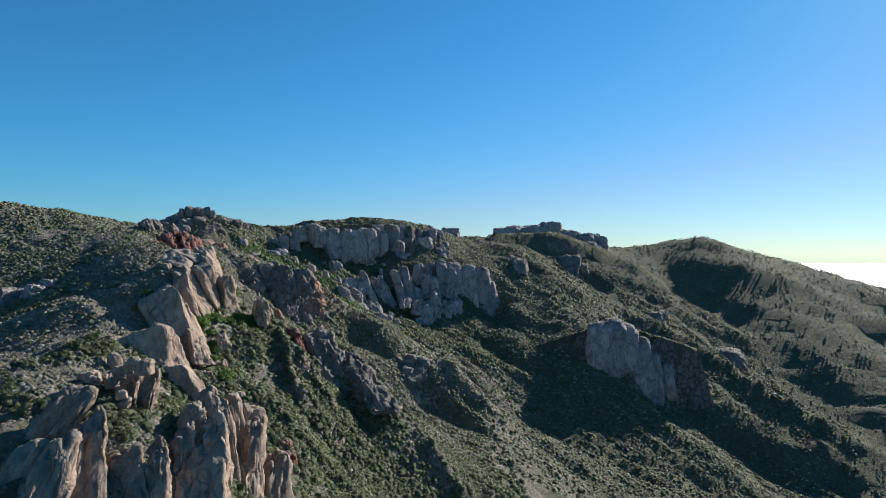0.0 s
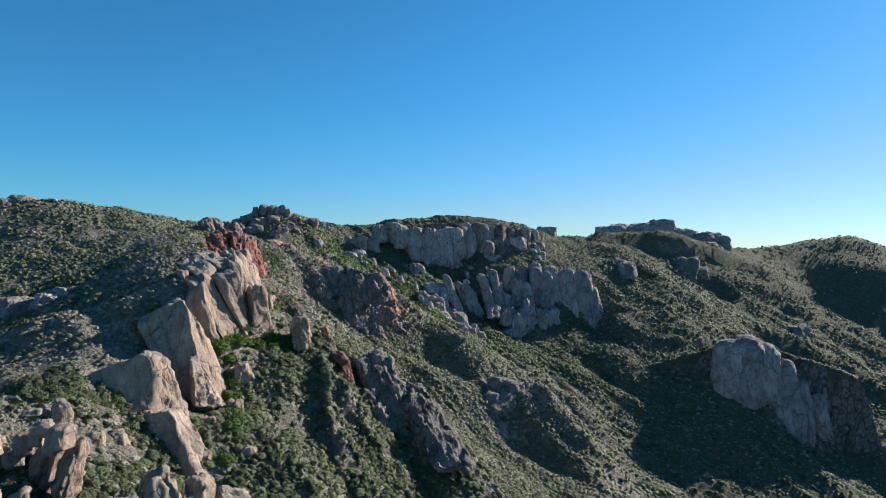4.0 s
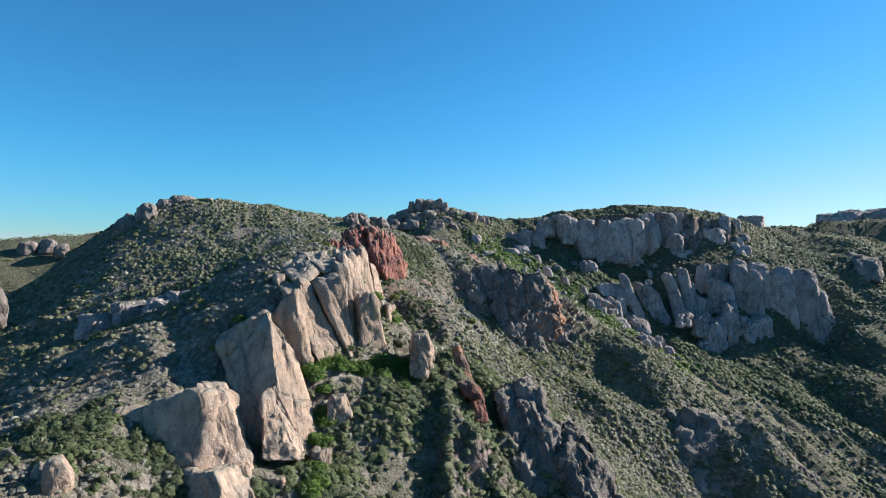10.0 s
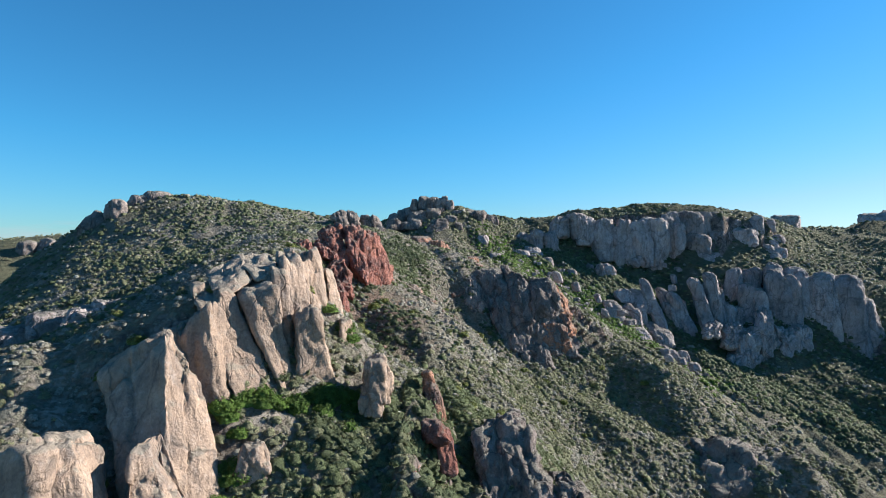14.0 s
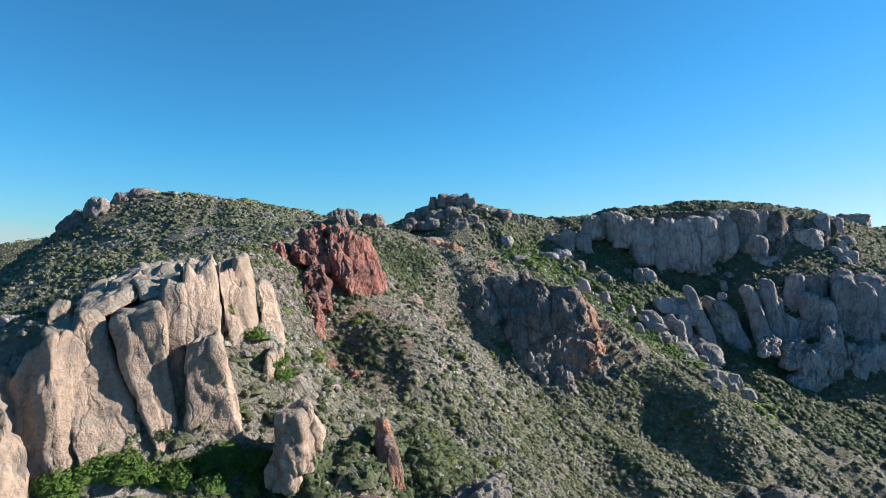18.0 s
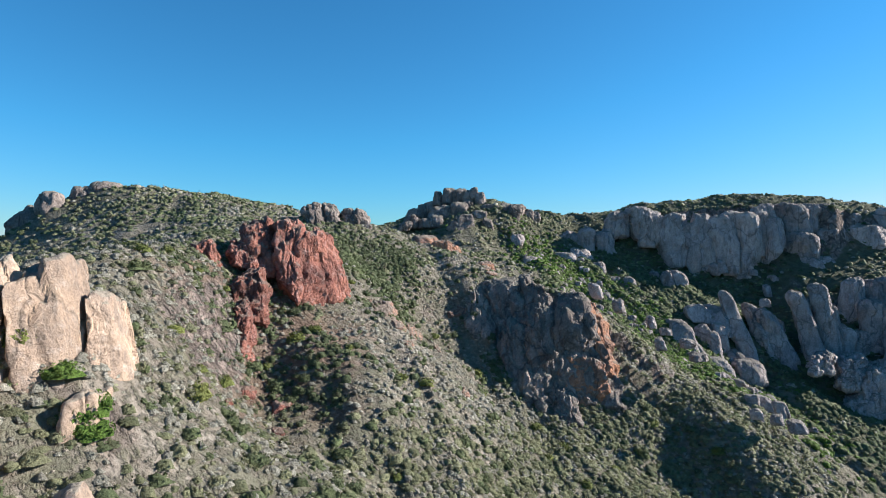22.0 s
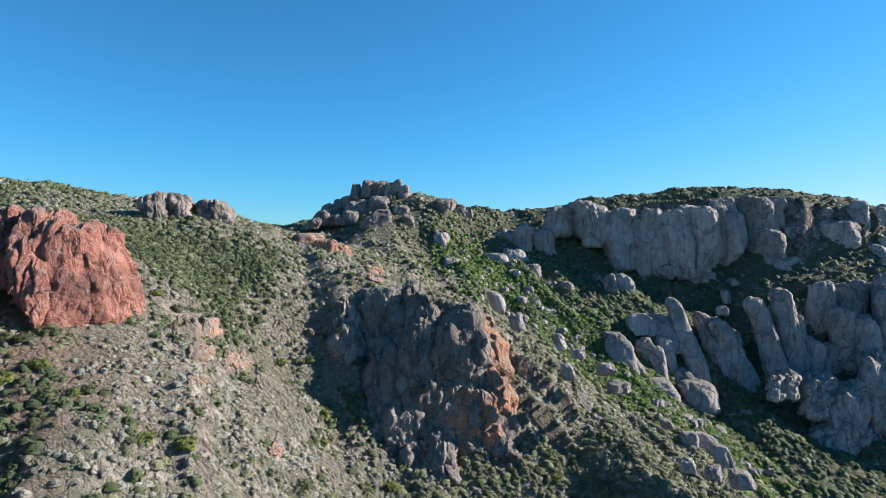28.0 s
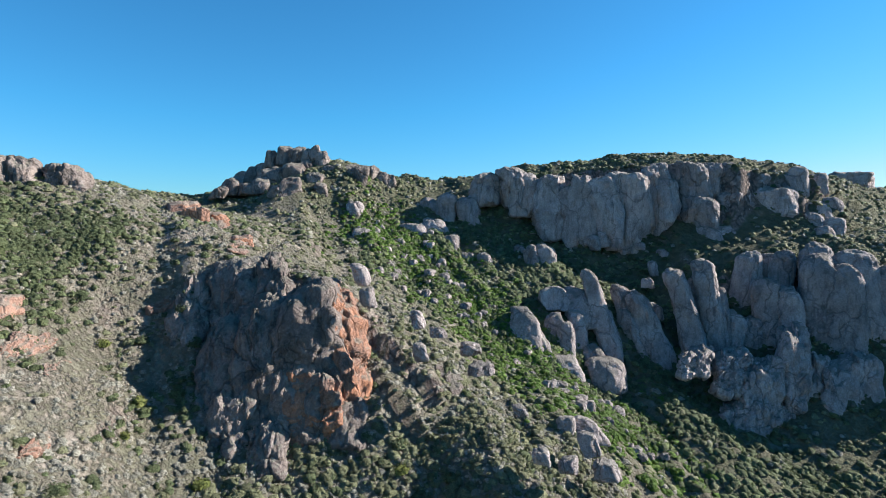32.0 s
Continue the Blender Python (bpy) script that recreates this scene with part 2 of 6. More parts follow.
def ground_material():
    """Dry soil, straw and low scrub: cells of dark brush over tan earth."""
    n = Nodes("hillside_soil", 0.95, 0.1)
    big = n.noise(0.03, 5, 0.6)
    soil = n.ramp(n.noise(0.35, 6, 0.7), [(0.3, (0.20, 0.168, 0.138)), (0.5, (0.35, 0.30, 0.25)), (0.7, (0.52, 0.455, 0.39))])
    grass = n.ramp(n.noise(0.9, 5, 0.7), [(0.3, (0.14, 0.128, 0.095)), (0.6, (0.25, 0.228, 0.178)), (0.8, (0.42, 0.385, 0.315))])
    col = n.mix(n.ramp(big, [(0.42, 0.2), (0.6, 0.85)]), soil, grass)
    brush = n.ramp(n.math("ADD", n.noise(0.9, 5, 0.65), n.math("MULTIPLY", n.noise(0.1, 3), 0.5)), [(0.68, 0.0), (0.82, 1.0)])
    green = n.ramp(n.noise(0.25, 4, 0.7), [(0.35, (0.0875, 0.1, 0.06)), (0.65, (0.163, 0.169, 0.1))])
    col = n.mix(n.math("MULTIPLY", brush, 0.55), col, green)
    # closer scrub on the farther mountainsides
    far = n.tree.nodes.new("ShaderNodeVectorMath")
    far.operation = "DISTANCE"
    far.inputs[1].default_value = (-75, 230, -10)
    n.link(n.coord, far.inputs[0])
    wood = n.ramp(n.math("ADD", n.math("MULTIPLY", far.outputs["Value"], 0.004), n.math("MULTIPLY", n.noise(0.05, 5, 0.7), 0.5)), [(0.72, 0.0), (1.05, 0.85)])
    col = n.mix(wood, col, n.ramp(n.noise(0.4, 5, 0.7), [(0.35, (0.085, 0.09, 0.055)), (0.65, (0.16, 0.16, 0.10))]))
    # red gravel below the red outcrop
    sep = n.tree.nodes.new("ShaderNodeVectorMath")
    sep.operation = "DISTANCE"
    sep.inputs[1].default_value = (-100, 238, -12)
    n.link(n.coord, sep.inputs[0])
    red = n.ramp(n.math("ADD", n.math("MULTIPLY", sep.outputs["Value"], 0.02), n.noise(0.12, 5, 0.7)), [(0.78, 1.0), (1.0, 0.0)])
    col = n.mix(n.math("MULTIPLY", red, 0.4), col, n.ramp(n.noise(0.8, 5, 0.7), [(0.3, (0.16, 0.07, 0.055)), (0.7, (0.40, 0.20, 0.15))]))
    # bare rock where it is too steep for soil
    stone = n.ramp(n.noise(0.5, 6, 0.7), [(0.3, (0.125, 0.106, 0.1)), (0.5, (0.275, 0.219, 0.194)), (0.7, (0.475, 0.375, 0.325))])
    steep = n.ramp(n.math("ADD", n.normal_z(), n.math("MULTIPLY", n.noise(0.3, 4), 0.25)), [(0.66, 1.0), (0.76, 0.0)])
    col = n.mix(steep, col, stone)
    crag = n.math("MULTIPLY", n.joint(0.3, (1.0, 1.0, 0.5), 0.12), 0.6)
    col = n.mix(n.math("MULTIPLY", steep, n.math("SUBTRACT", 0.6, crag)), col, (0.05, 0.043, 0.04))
    h = n.math("ADD", n.noise(0.9, 7, 0.72), n.math("ADD", n.math("MULTIPLY", brush, 0.5), n.math("MULTIPLY", crag, steep)))
    return n.done(col, h, 1.0, 1.0)


def leaf_material(name, a, b, c, vary=0.09):
    """Foliage: hue drifts over the hillside and from leaf cluster to leaf cluster."""
    n = Nodes(name, 0.75, 0.2)
    base = n.ramp(n.noise(vary, 4, 0.7), [(0.3, a), (0.5, b), (0.7, c)])
    base = n.mix(0.6, base, n.ramp(n.noise(0.55, 2, 0.5), [(0.34, (0.62, 0.64, 0.62)), (0.66, (1.2, 1.18, 1.16))]), "MULTIPLY")
    col = n.mix(0.8, base, n.ramp(n.island(), [(0.0, (0.6, 0.6, 0.6)), (0.7, (1.08, 1.08, 1.08)), (1.0, (1.18, 1.18, 1.16))]), "MULTIPLY")
    fine = n.noise(5.0, 3, 0.75)
    col = n.mix(0.75, col, n.ramp(fine, [(0.36, (0.5, 0.5, 0.5)), (0.64, (1.4, 1.4, 1.4))]), "MULTIPLY")
    mat = n.done(col, fine, 1.0, 0.5)
    thin, both = n.tree.nodes.new("ShaderNodeBsdfTranslucent"), n.tree.nodes.new("ShaderNodeMixShader")
    both.inputs[0].default_value = 0.18
    n.link(col, thin.inputs["Color"])
    n.link(n.bsdf.outputs[0], both.inputs[1])
    n.link(thin.outputs[0], both.inputs[2])
    n.link(both.outputs[0], n.tree.nodes["Material Output"].inputs["Surface"])
    return mat


M_GROUND = ground_material()
M_SAGE = leaf_material("sage_leaves", (0.25, 0.242, 0.20), (0.36, 0.345, 0.29), (0.47, 0.445, 0.38))
M_OLIVE = leaf_material("chaparral_leaves", (0.165, 0.178, 0.10), (0.23, 0.238, 0.138), (0.31, 0.305, 0.185))
M_DEEP = leaf_material("dark_evergreen_leaves", (0.10, 0.125, 0.065), (0.14, 0.168, 0.085), (0.18, 0.22, 0.10))
M_LIME = leaf_material("bright_leaves", (0.085, 0.155, 0.032), (0.12, 0.205, 0.04), (0.165, 0.25, 0.055))
M_LUSH = leaf_material("yellow_green_leaves", (0.15, 0.18, 0.05), (0.21, 0.24, 0.07), (0.28, 0.30, 0.10))
M_DRY = leaf_material("dry_brush", (0.29, 0.25, 0.20), (0.38, 0.335, 0.275), (0.47, 0.42, 0.35))

# ---- the lie of the land: crest lines and gully lines in metres ----
LINES = {
    "hill_crest": [(-330, 250, -25), (-262, 250, 2), (-236, 252, 14), (-212, 263, 23), (-178, 274, 18), (-152, 295, 13), (-157, 325, 12), (-150, 340, 6.5), (-161, 359, 4), (-184, 408, 27),
                   (-152, 402, 24), (-128, 428, 14.5)],
    "cliff_crest": [(-128, 428, 14.5), (-112, 440, 19), (-88, 458, 22.5), (-58, 470, 22.5), (-28, 478, 21), (0, 505, 15), (16, 550, 12), (50, 580, 14), (110, 600, 16), (170, 620, 2),
                    (230, 650, 4), (298, 675, 18), (360, 710, 2), (431, 745, -17), (620, 800, -55), (850, 900, -90)],
    "cliff_foot": [(-105, 418, 1), (-85, 434, -1.5), (-55, 447, -3), (-25, 457, -3), (5, 475, -4), (30, 520, 2)],
    "slab_crest": [(-66, -120, -60), (-62, 0, -42), (-60, 60, -41), (-63, 92, -30), (-75, 118, -21.5), (-84, 145, -20), (-96, 145, -20), (-105, 160, -15), (-92, 162, -14.4), (-89, 167, -10.5), (-86, 175, -7), (-88, 190, -4), (-96, 215, -1), (-120, 245, 2), (-140, 285, 9)],
    "slab_top": [(-79, 151, -21), (-82, 158, -20), (-75, 158, -24.5), (-69, 154, -29)],
    "wall_top": [(-82, 174, -7), (-82, 181, -5), (-83, 190, -2.5), (-83, 198, -1)],
    "slab_foot": [(-38, 40, -50), (-32, 85, -44), (-36, 115, -44), (-52, 139, -40), (-60, 157, -31), (-64, 168, -26.5), (-63, 180, -22.5), (-62.5, 189, -21.5), (-67, 199, -17.5), (-70, 210, -19)],
    "dip_slope": [(-103, 168, -13), (-125, 172, -18), (-141, 175, -20), (-175, 188, -18), (-206, 207, -13), (-260, 215, -25)],
    "west_bench": [(-95, 100, -30), (-140, 120, -36), (-200, 140, -38), (-300, 150, -55)],
    "hill_flank": [(-140, 225, -4), (-159, 244, 3), (-176, 255, 10)],
    "red_rib": [(-120, 245, 0), (-108, 243, -9), (-100, 236, -17), (-90, 229, -22), (-78, 223, -26)],
    "main_slope": [(-124, 292, 0), (-105, 282, -13), (-95, 268, -12.5), (-91.6, 244, -14.5), (-76, 251, -22.6), (-74, 270.7, -29), (-67, 243, -30), (-60, 232, -34)],
    "near_slope": [(-63, 210, -24), (-56, 195, -24), (-49, 183, -27), (-43, 172, -38), (-32, 160, -50), (-10, 150, -68), (20, 140, -90)],
    "low_slope": [(-50, 166, -36), (-38, 140, -43), (-15, 130, -62), (20, 120, -88), (80, 110, -120)],
    "side_gully": [(-102, 299, -18), (-93, 292.5, -25), (-81, 290.5, -33), (-68, 286, -40), (-52, 272, -48), (-30, 255, -61), (0, 235, -77), (24, 222, -84), (80, 205, -112)],
    "buttress_spur": [(-140, 322, 11), (-120, 333, -1), (-103, 324, -5), (-85, 324, -9), (-72, 326, -17), (-52, 340, -33), (-36, 354, -41)],
    "buttress_foot": [(-88, 288, -24), (-83, 294, -30), (-77, 292, -34), (-70, 300, -36), (-60, 305, -37.5), (-57, 294, -43.5)],
    "alcove_rim": [(-116, 300, -1), (-111, 307, -3), (-106, 314, -4)],
    "right_spur": [(-58, 327, -29), (-47, 322, -34.5), (-39, 320, -38), (-28, 318, -46), (-12, 316, -57), (5, 312, -69), (35, 300, -85), (70, 285, -102)],
    "crag_shelf": [(-54, 103, -30), (-47, 109, -33.5), (-40, 113, -39), (-33, 118, -46)],
    "rib_one": [(-60, 222, -28), (-48, 207, -29), (-41, 207, -30), (-34, 201, -35), (-26, 196, -41), (-18, 192, -47), (-4, 186, -62), (12, 178, -78)],
    "rib_one_foot": [(-52, 203, -33), (-45, 197, -38), (-38, 191, -44), (-31, 186, -49), (-24, 181, -54), (2, 168, -80)],
    "rib_one_back": [(-50, 238, -41), (-34, 226, -50), (-12, 212, -64)],
    "rib_two": [(-38, 293, -50), (-17, 297, -51), (5, 302, -57), (13, 300, -65), (23, 293, -74), (45, 282, -90)],
    "rib_two_foot": [(-40, 278, -51), (-28, 276, -59), (-16, 277, -66), (-2, 278, -74), (8, 272, -79)],
    "spur_foot": [(-60, 306, -38), (-46, 308, -46), (-30, 307, -53), (-12, 308, -63), (8, 308, -75), (24, 296, -87)],
    "summit_gully": [(-150, 375, 12), (-128, 385, -1), (-112, 375, -5), (-96, 372, -15), (-80, 374, -24), (-58, 368, -35), (-38, 364, -43), (-20, 356, -52), (5, 342, -67), (50, 322, -90), (175, 300, -132), (330, 260, -165)],
    "bowl": [(-102, 410, -4), (-80, 422, -11), (-60, 428, -15), (-40, 437, -16)],
    "white_spur": [(-80, 420, -8), (-66, 412, -14), (-50, 402, -24), (-36, 392, -38)],
    "column_shelf": [(-40, 440, -12), (-15, 446, -10), (20, 455, -13), (45, 480, -9), (66, 498, -6)],
    "column_foot": [(-42, 396, -38), (-26, 408, -38), (-8, 412, -42), (15, 420, -46), (38, 432, -50)],
    "spur_a": [(58, 508, -2), (88, 448, -40), (112, 402, -64), (140, 385, -92), (175, 355, -122), (240, 340, -145)],
    "gully_a": [(40, 440, -36), (66, 395, -60), (95, 350, -86), (150, 315, -116)],
    "spur_b": [(167, 606, 2), (185, 550, -30), (200, 506, -53), (240, 450, -88), (300, 400, -125)],
    "gully_b": [(130, 540, -24), (150, 470, -58), (185, 410, -90), (235, 360, -122)],
    "spur_c": [(298, 675, 20), (310, 620, -18), (340, 560, -55), (400, 500, -98), (480, 450, -135)],
    "gully_c": [(235, 600, -30), (262, 520, -66), (310, 450, -104)],
    "back": [(-300, 420, -30), (-240, 520, -25), (-120, 560, -15), (0, 680, -20), (150, 760, -30), (320, 850, -40)],
    "far_west_ridge": [(-620, 330, -8), (-545, 330, 1), (-505, 392, 8), (-470, 460, 20), (-440, 530, 22), (-400, 600, 10)],
    "west_valley": [(-420, 300, -60), (-520, 250, -80), (-400, 150, -75)],
}
OUTER = [(x, y, -150) for x in (-1200, -600, 0, 600, 1300) for y in (-700, -300)] + [(x, y, -120) for x in (-1400, -900) for y in (200, 900, 1500)] + \
        [(x, 1500, -110) for x in (-400, 200, 900)] + [(1300, y, -150) for y in (200, 600, 1100)] + [(600, 300, -175), (300, 100, -175), (250, -50, -170)]


# walls of rock in the land: a crest line, how steep it falls on the near (south) and far side, its half width
SCARPS = [
    ([(-106, 320, -6), (-94, 321, -7), (-82, 321, -9), (-74, 323, -13)], 2.0, 0.9, 2.0),
    ([(-62, 208, -22), (-55, 194, -23), (-49, 182, -26), (-43, 171, -36)], 1.6, 1.2, 1.0),
    ([(-100, 440, 17), (-80, 451, 20.5), (-58, 460, 21.5), (-30, 469, 20.5), (-6, 486, 16)], 2.6, 0.5, 2.0),
    ([(-34, 438, -15), (-16, 440, -13), (6, 446, -14), (28, 455, -17)], 2.2, 0.5, 2.0),
    ([(91, 389, -52), (104, 389, -48), (116, 388, -48), (126, 387, -58)], 2.0, 0.3, 1.5),
    ([(52, 562, 18), (110, 580, 20), (160, 598, 4)], 2.0, 0.6, 6.0),
    ([(-176, 186, -17), (-150, 186, -16), (-128, 188, -13)], 1.6, 0.5, 1.0),
]


def sampled(line, step=11.0):
    out = []
    for a, b in zip(line, line[1:]):
        a, b = np.array(a, float), np.array(b, float)
        k = max(1, int(np.hypot(*(b - a)[:2]) / step))
        out += [a + (b - a) * i / k for i in range(k)]
    return out + [np.array(line[-1], float)]


CTRL = np.array([p for line in LINES.values() for p in sampled(line)] + [np.array(p, float) for p in OUTER])
_, keep = np.unique((CTRL[:, :2] / 4).round(), axis=0, return_index=True)
CTRL = CTRL[np.sort(keep)]
dist = np.hypot(CTRL[:, None, 0] - CTRL[None, :, 0], CTRL[:, None, 1] - CTRL[None, :, 1])
n_ctrl = len(CTRL)
lhs = np.zeros((n_ctrl + 1, n_ctrl + 1))
lhs[:n_ctrl, :n_ctrl] = -np.sqrt(dist**2 + 9) + 0.6 * np.eye(n_ctrl)
lhs[:n_ctrl, n_ctrl] = lhs[n_ctrl, :n_ctrl] = 1
COEF = np.linalg.solve(lhs, np.append(CTRL[:, 2], 0))


def ground(x, y, detail=True):
    """Height of the land at arrays x, y."""
    x, y = np.asarray(x, float), np.asarray(y, float)
    z = np.empty(len(x))
    for s in range(0, len(x), 20000):
        d = np.hypot(x[s:s + 20000, None] - CTRL[None, :, 0], y[s:s + 20000, None] - CTRL[None, :, 1])
        z[s:s + 20000] = -np.sqrt(d**2 + 9) @ COEF[:n_ctrl] + COEF[n_ctrl]
    far = np.clip((np.hypot(x + 20, y - 300) - 900) / 900, 0, 1)
    z = z * (1 - far) + -110 * far
    if detail:
        z = z + 1.2 * fbm(flat(x, y, 20), 4, 3) + 1.0 * (ridged(flat(x * 0.85 - y * 0.5, (y * 0.85 + x * 0.5) * 2.6, 40), 3, 9) - 0.6) * np.clip(1 - far * 3, 0, 1)
        amp = np.clip((np.hypot(x + 60, y - 220) - 180) / 150, 0, 1) * (1 - far)
        low = np.clip((4 - z) / 26, 0.15, 1)
        z = z + 2.5 * amp * (ridged(flat(x * 0.9 - y * 0.4, (y + 0.3 * x) * 0.45, 55), 4, 5) - 0.8)
        # narrow ribs and runnels down the near slope, fading out on the dip slope behind the slabs
        side = np.clip((x + 0.45 * (y - 260) + 108) / 22, 0, 1) * (1 - amp)
        z = z + 2.2 * side * (ridged(flat(0.62 * x + 0.78 * y + 4 * vnoise(flat(x, y, 22), 18), (0.78 * x - 0.62 * y) * 0.22, 15), 3, 25) - 0.7)
        # low steps of bedding along the strike of the dip slope
        dip = (1 - side) * (1 - amp) * np.clip((x + 215) / 40, 0, 1) * np.clip((250 - y) / 40, 0, 1)
        z = z + 1.3 * dip * (ridged(flat(0.77 * x - 0.64 * y + 2 * vnoise(flat(x, y, 12), 28), (0.64 * x + 0.77 * y) * 0.1, 7), 3, 35) - 0.6)
        # spurs and gullies running down the mountainside towards the south-east
        z = z + 8.0 * amp * low * (ridged(flat(0.72 * x + 0.69 * y + 9 * vnoise(flat(x, y, 60), 8), (0.72 * x - 0.69 * y) * 0.26, 58), 4, 15) - 0.75)
    return z


smooth_ground = ground


def ground(x, y, detail=True):
    """The land with its scarps: ragged walls of rock along the crest lines."""
    x, y = np.asarray(x, float), np.asarray(y, float)
    z = smooth_ground(x, y, detail)
    ragged = 1.6 * fbm(flat(x, y, 7), 3, 51) + 1.1 * ridged(flat(x, y, 4.5), 2, 57) if detail else 0.0
    for line, near, far, width in SCARPS:
        pts = np.array(line, float)
        lo, hi = pts[:, :2].min(0) - 40, pts[:, :2].max(0) + 40
        k = np.where((x > lo[0]) & (x < hi[0]) & (y > lo[1]) & (y < hi[1]))[0]
        if not len(k):
            continue
        best = np.full(len(k), -1e9)
        for a, b in zip(pts, pts[1:]):
            ab = b[:2] - a[:2]
            u = np.clip(((x[k] - a[0]) * ab[0] + (y[k] - a[1]) * ab[1]) / (ab @ ab), 0, 1)
            dx, dy = x[k] - a[0] - u * ab[0], y[k] - a[1] - u * ab[1]
            side = ab[0] * dy - ab[1] * dx
            d = np.maximum(np.hypot(dx, dy) - width + (ragged[k] if detail else 0.0), 0)
            best = np.maximum(best, a[2] + u * (b[2] - a[2]) - d * np.where(side < 0, near, far))
        if detail:
            best = best + 0.7 * fbm(flat(x[k], y[k], 5), 3, 53)
        z[k] = np.maximum(z[k], best)
    return z


def axis(lo, hi, a, b, fine):
    """Grid lines: fine between a and b, ever wider outside."""
    mid = list(np.arange(a, b, fine))
    step, v, left = fine, a, []
    while v > lo:
        step *= 1.06
        v -= step
        left.append(v)
    step, v, right = fine, mid[-1], []
    while v < hi:
        step *= 1.06
        v += step
        right.append(v)
    return np.array(left[::-1] + mid + right)


gx, gy = axis(-4600, 4600, -150, 20, 0.95), axis(-2500, 4700, 90, 460, 0.95)
X, Y = np.meshgrid(gx, gy)
Z = ground(X.ravel(), Y.ravel())
i = np.arange(len(gx) * len(gy)).reshape(len(gy), len(gx))
quads = np.stack([i[:-1, :-1], i[:-1, 1:], i[1:, 1:], i[1:, :-1]], -1).reshape(-1, 4)
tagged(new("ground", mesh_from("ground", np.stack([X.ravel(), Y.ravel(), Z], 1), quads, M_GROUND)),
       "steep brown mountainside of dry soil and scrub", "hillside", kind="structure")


# ---- the sea beyond the last ridge ----
def sea_material():
    n = Nodes("glare_pale_sea", 0.5, 0.8)
    # sun glare and haze are painted in as the water's pale base colour
    return n.done(n.ramp(n.noise(0.004, 3), [(0.3, (0.52, 0.57, 0.60)), (0.7, (0.60, 0.64, 0.66))]), n.noise(0.05, 4), 0.3, 2.0)


sea = np.array([(700, 900, -74), (4300, 900, -74), (4300, 4400, -74), (700, 4400, -74)], float)
tagged(new("water", mesh_from("water", sea, np.array([[0, 1, 2, 3]]), sea_material())), "distant calm sea under the low sun, glare painted into its pale colour", "sea", kind="structure")


def hills():
    """A long low line of far hills, as a ridge with two flanks."""
    u = np.linspace(0, 1, 120)
    ang = np.radians(25 + 75 * u)
    r = 4300
    top = -18 + 16 * fbm(np.stack([u * 9, u * 0, u * 0], 1), 4, 31)
    ring = [np.stack([-np.sin(ang) * (r + d), np.cos(ang) * (r + d), z], 1) for d, z in ((-260, np.full(120, -140.0)), (0, top), (200, np.full(120, -140.0)))]
    k = np.arange(120 * 3).reshape(3, 120)
    faces = np.concatenate([np.stack([k[j, :-1], k[j, 1:], k[j + 1, 1:], k[j + 1, :-1]], -1) for j in (0, 1)])
    # aerial haze is painted into the hills' base colour as blue
    n = Nodes("painted_hill_haze", 1.0, 0.0)
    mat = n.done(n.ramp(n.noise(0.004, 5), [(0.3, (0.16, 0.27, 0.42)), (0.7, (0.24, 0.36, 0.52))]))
    tagged(new("backdrop", mesh_from("backdrop", np.concatenate(ring), faces, mat)), "far hills with the blue of haze painted into their colour", "hills", kind="structure")


hills()


def cloud_bank():
    """A low white cloud bank over the far lowland, ragged and thin at its top, self-lit."""
    u, v = np.linspace(0, 1, 40), np.linspace(0, 1, 8)
    U, V = np.meshgrid(u, v)
    ang = np.radians(38 + 60 * U.ravel())
    pts = np.stack([-np.sin(ang) * 4560, np.cos(ang) * 4560, -60 + 420 * V.ravel()], 1)
    k = np.arange(320).reshape(8, 40)
    faces = np.stack([k[:-1, :-1], k[:-1, 1:], k[1:, 1:], k[1:, :-1]], -1).reshape(-1, 4)
    n = Nodes("cloud_bank", 1.0, 0.0)
    sep = n.tree.nodes.new("ShaderNodeSeparateXYZ")
    n.link(n.coord, sep.inputs[0])
    height = n.math("MULTIPLY", sep.outputs["Z"], -0.0032)
    thick = n.ramp(n.math("ADD", n.math("ADD", height, 0.62), n.math("MULTIPLY", n.noise(0.003, 5, 0.6, (1, 1, 5)), 0.7)), [(0.42, 0.0), (0.95, 0.8)])
    # emission stands in for daylight on the cloud; the sun does not light it
    glow, clear, mixed = n.tree.nodes.new("ShaderNodeEmission"), n.tree.nodes.new("ShaderNodeBsdfTransparent"), n.tree.nodes.new("ShaderNodeMixShader")
    glow.inputs[0].default_value, glow.inputs[1].default_value = (0.62, 0.74, 0.84, 1), 0.42
    n.link(thick, mixed.inputs[0])
    n.link(clear.outputs[0], mixed.inputs[1])
    n.link(glow.outputs[0], mixed.inputs[2])
    n.link(mixed.outputs[0], n.tree.nodes["Material Output"].inputs["Surface"])
    tagged(new("backdrop", mesh_from("cloud_bank", pts, faces, n.mat)), "low white cloud bank along the far horizon", "cloud", kind="structure")


cloud_bank()


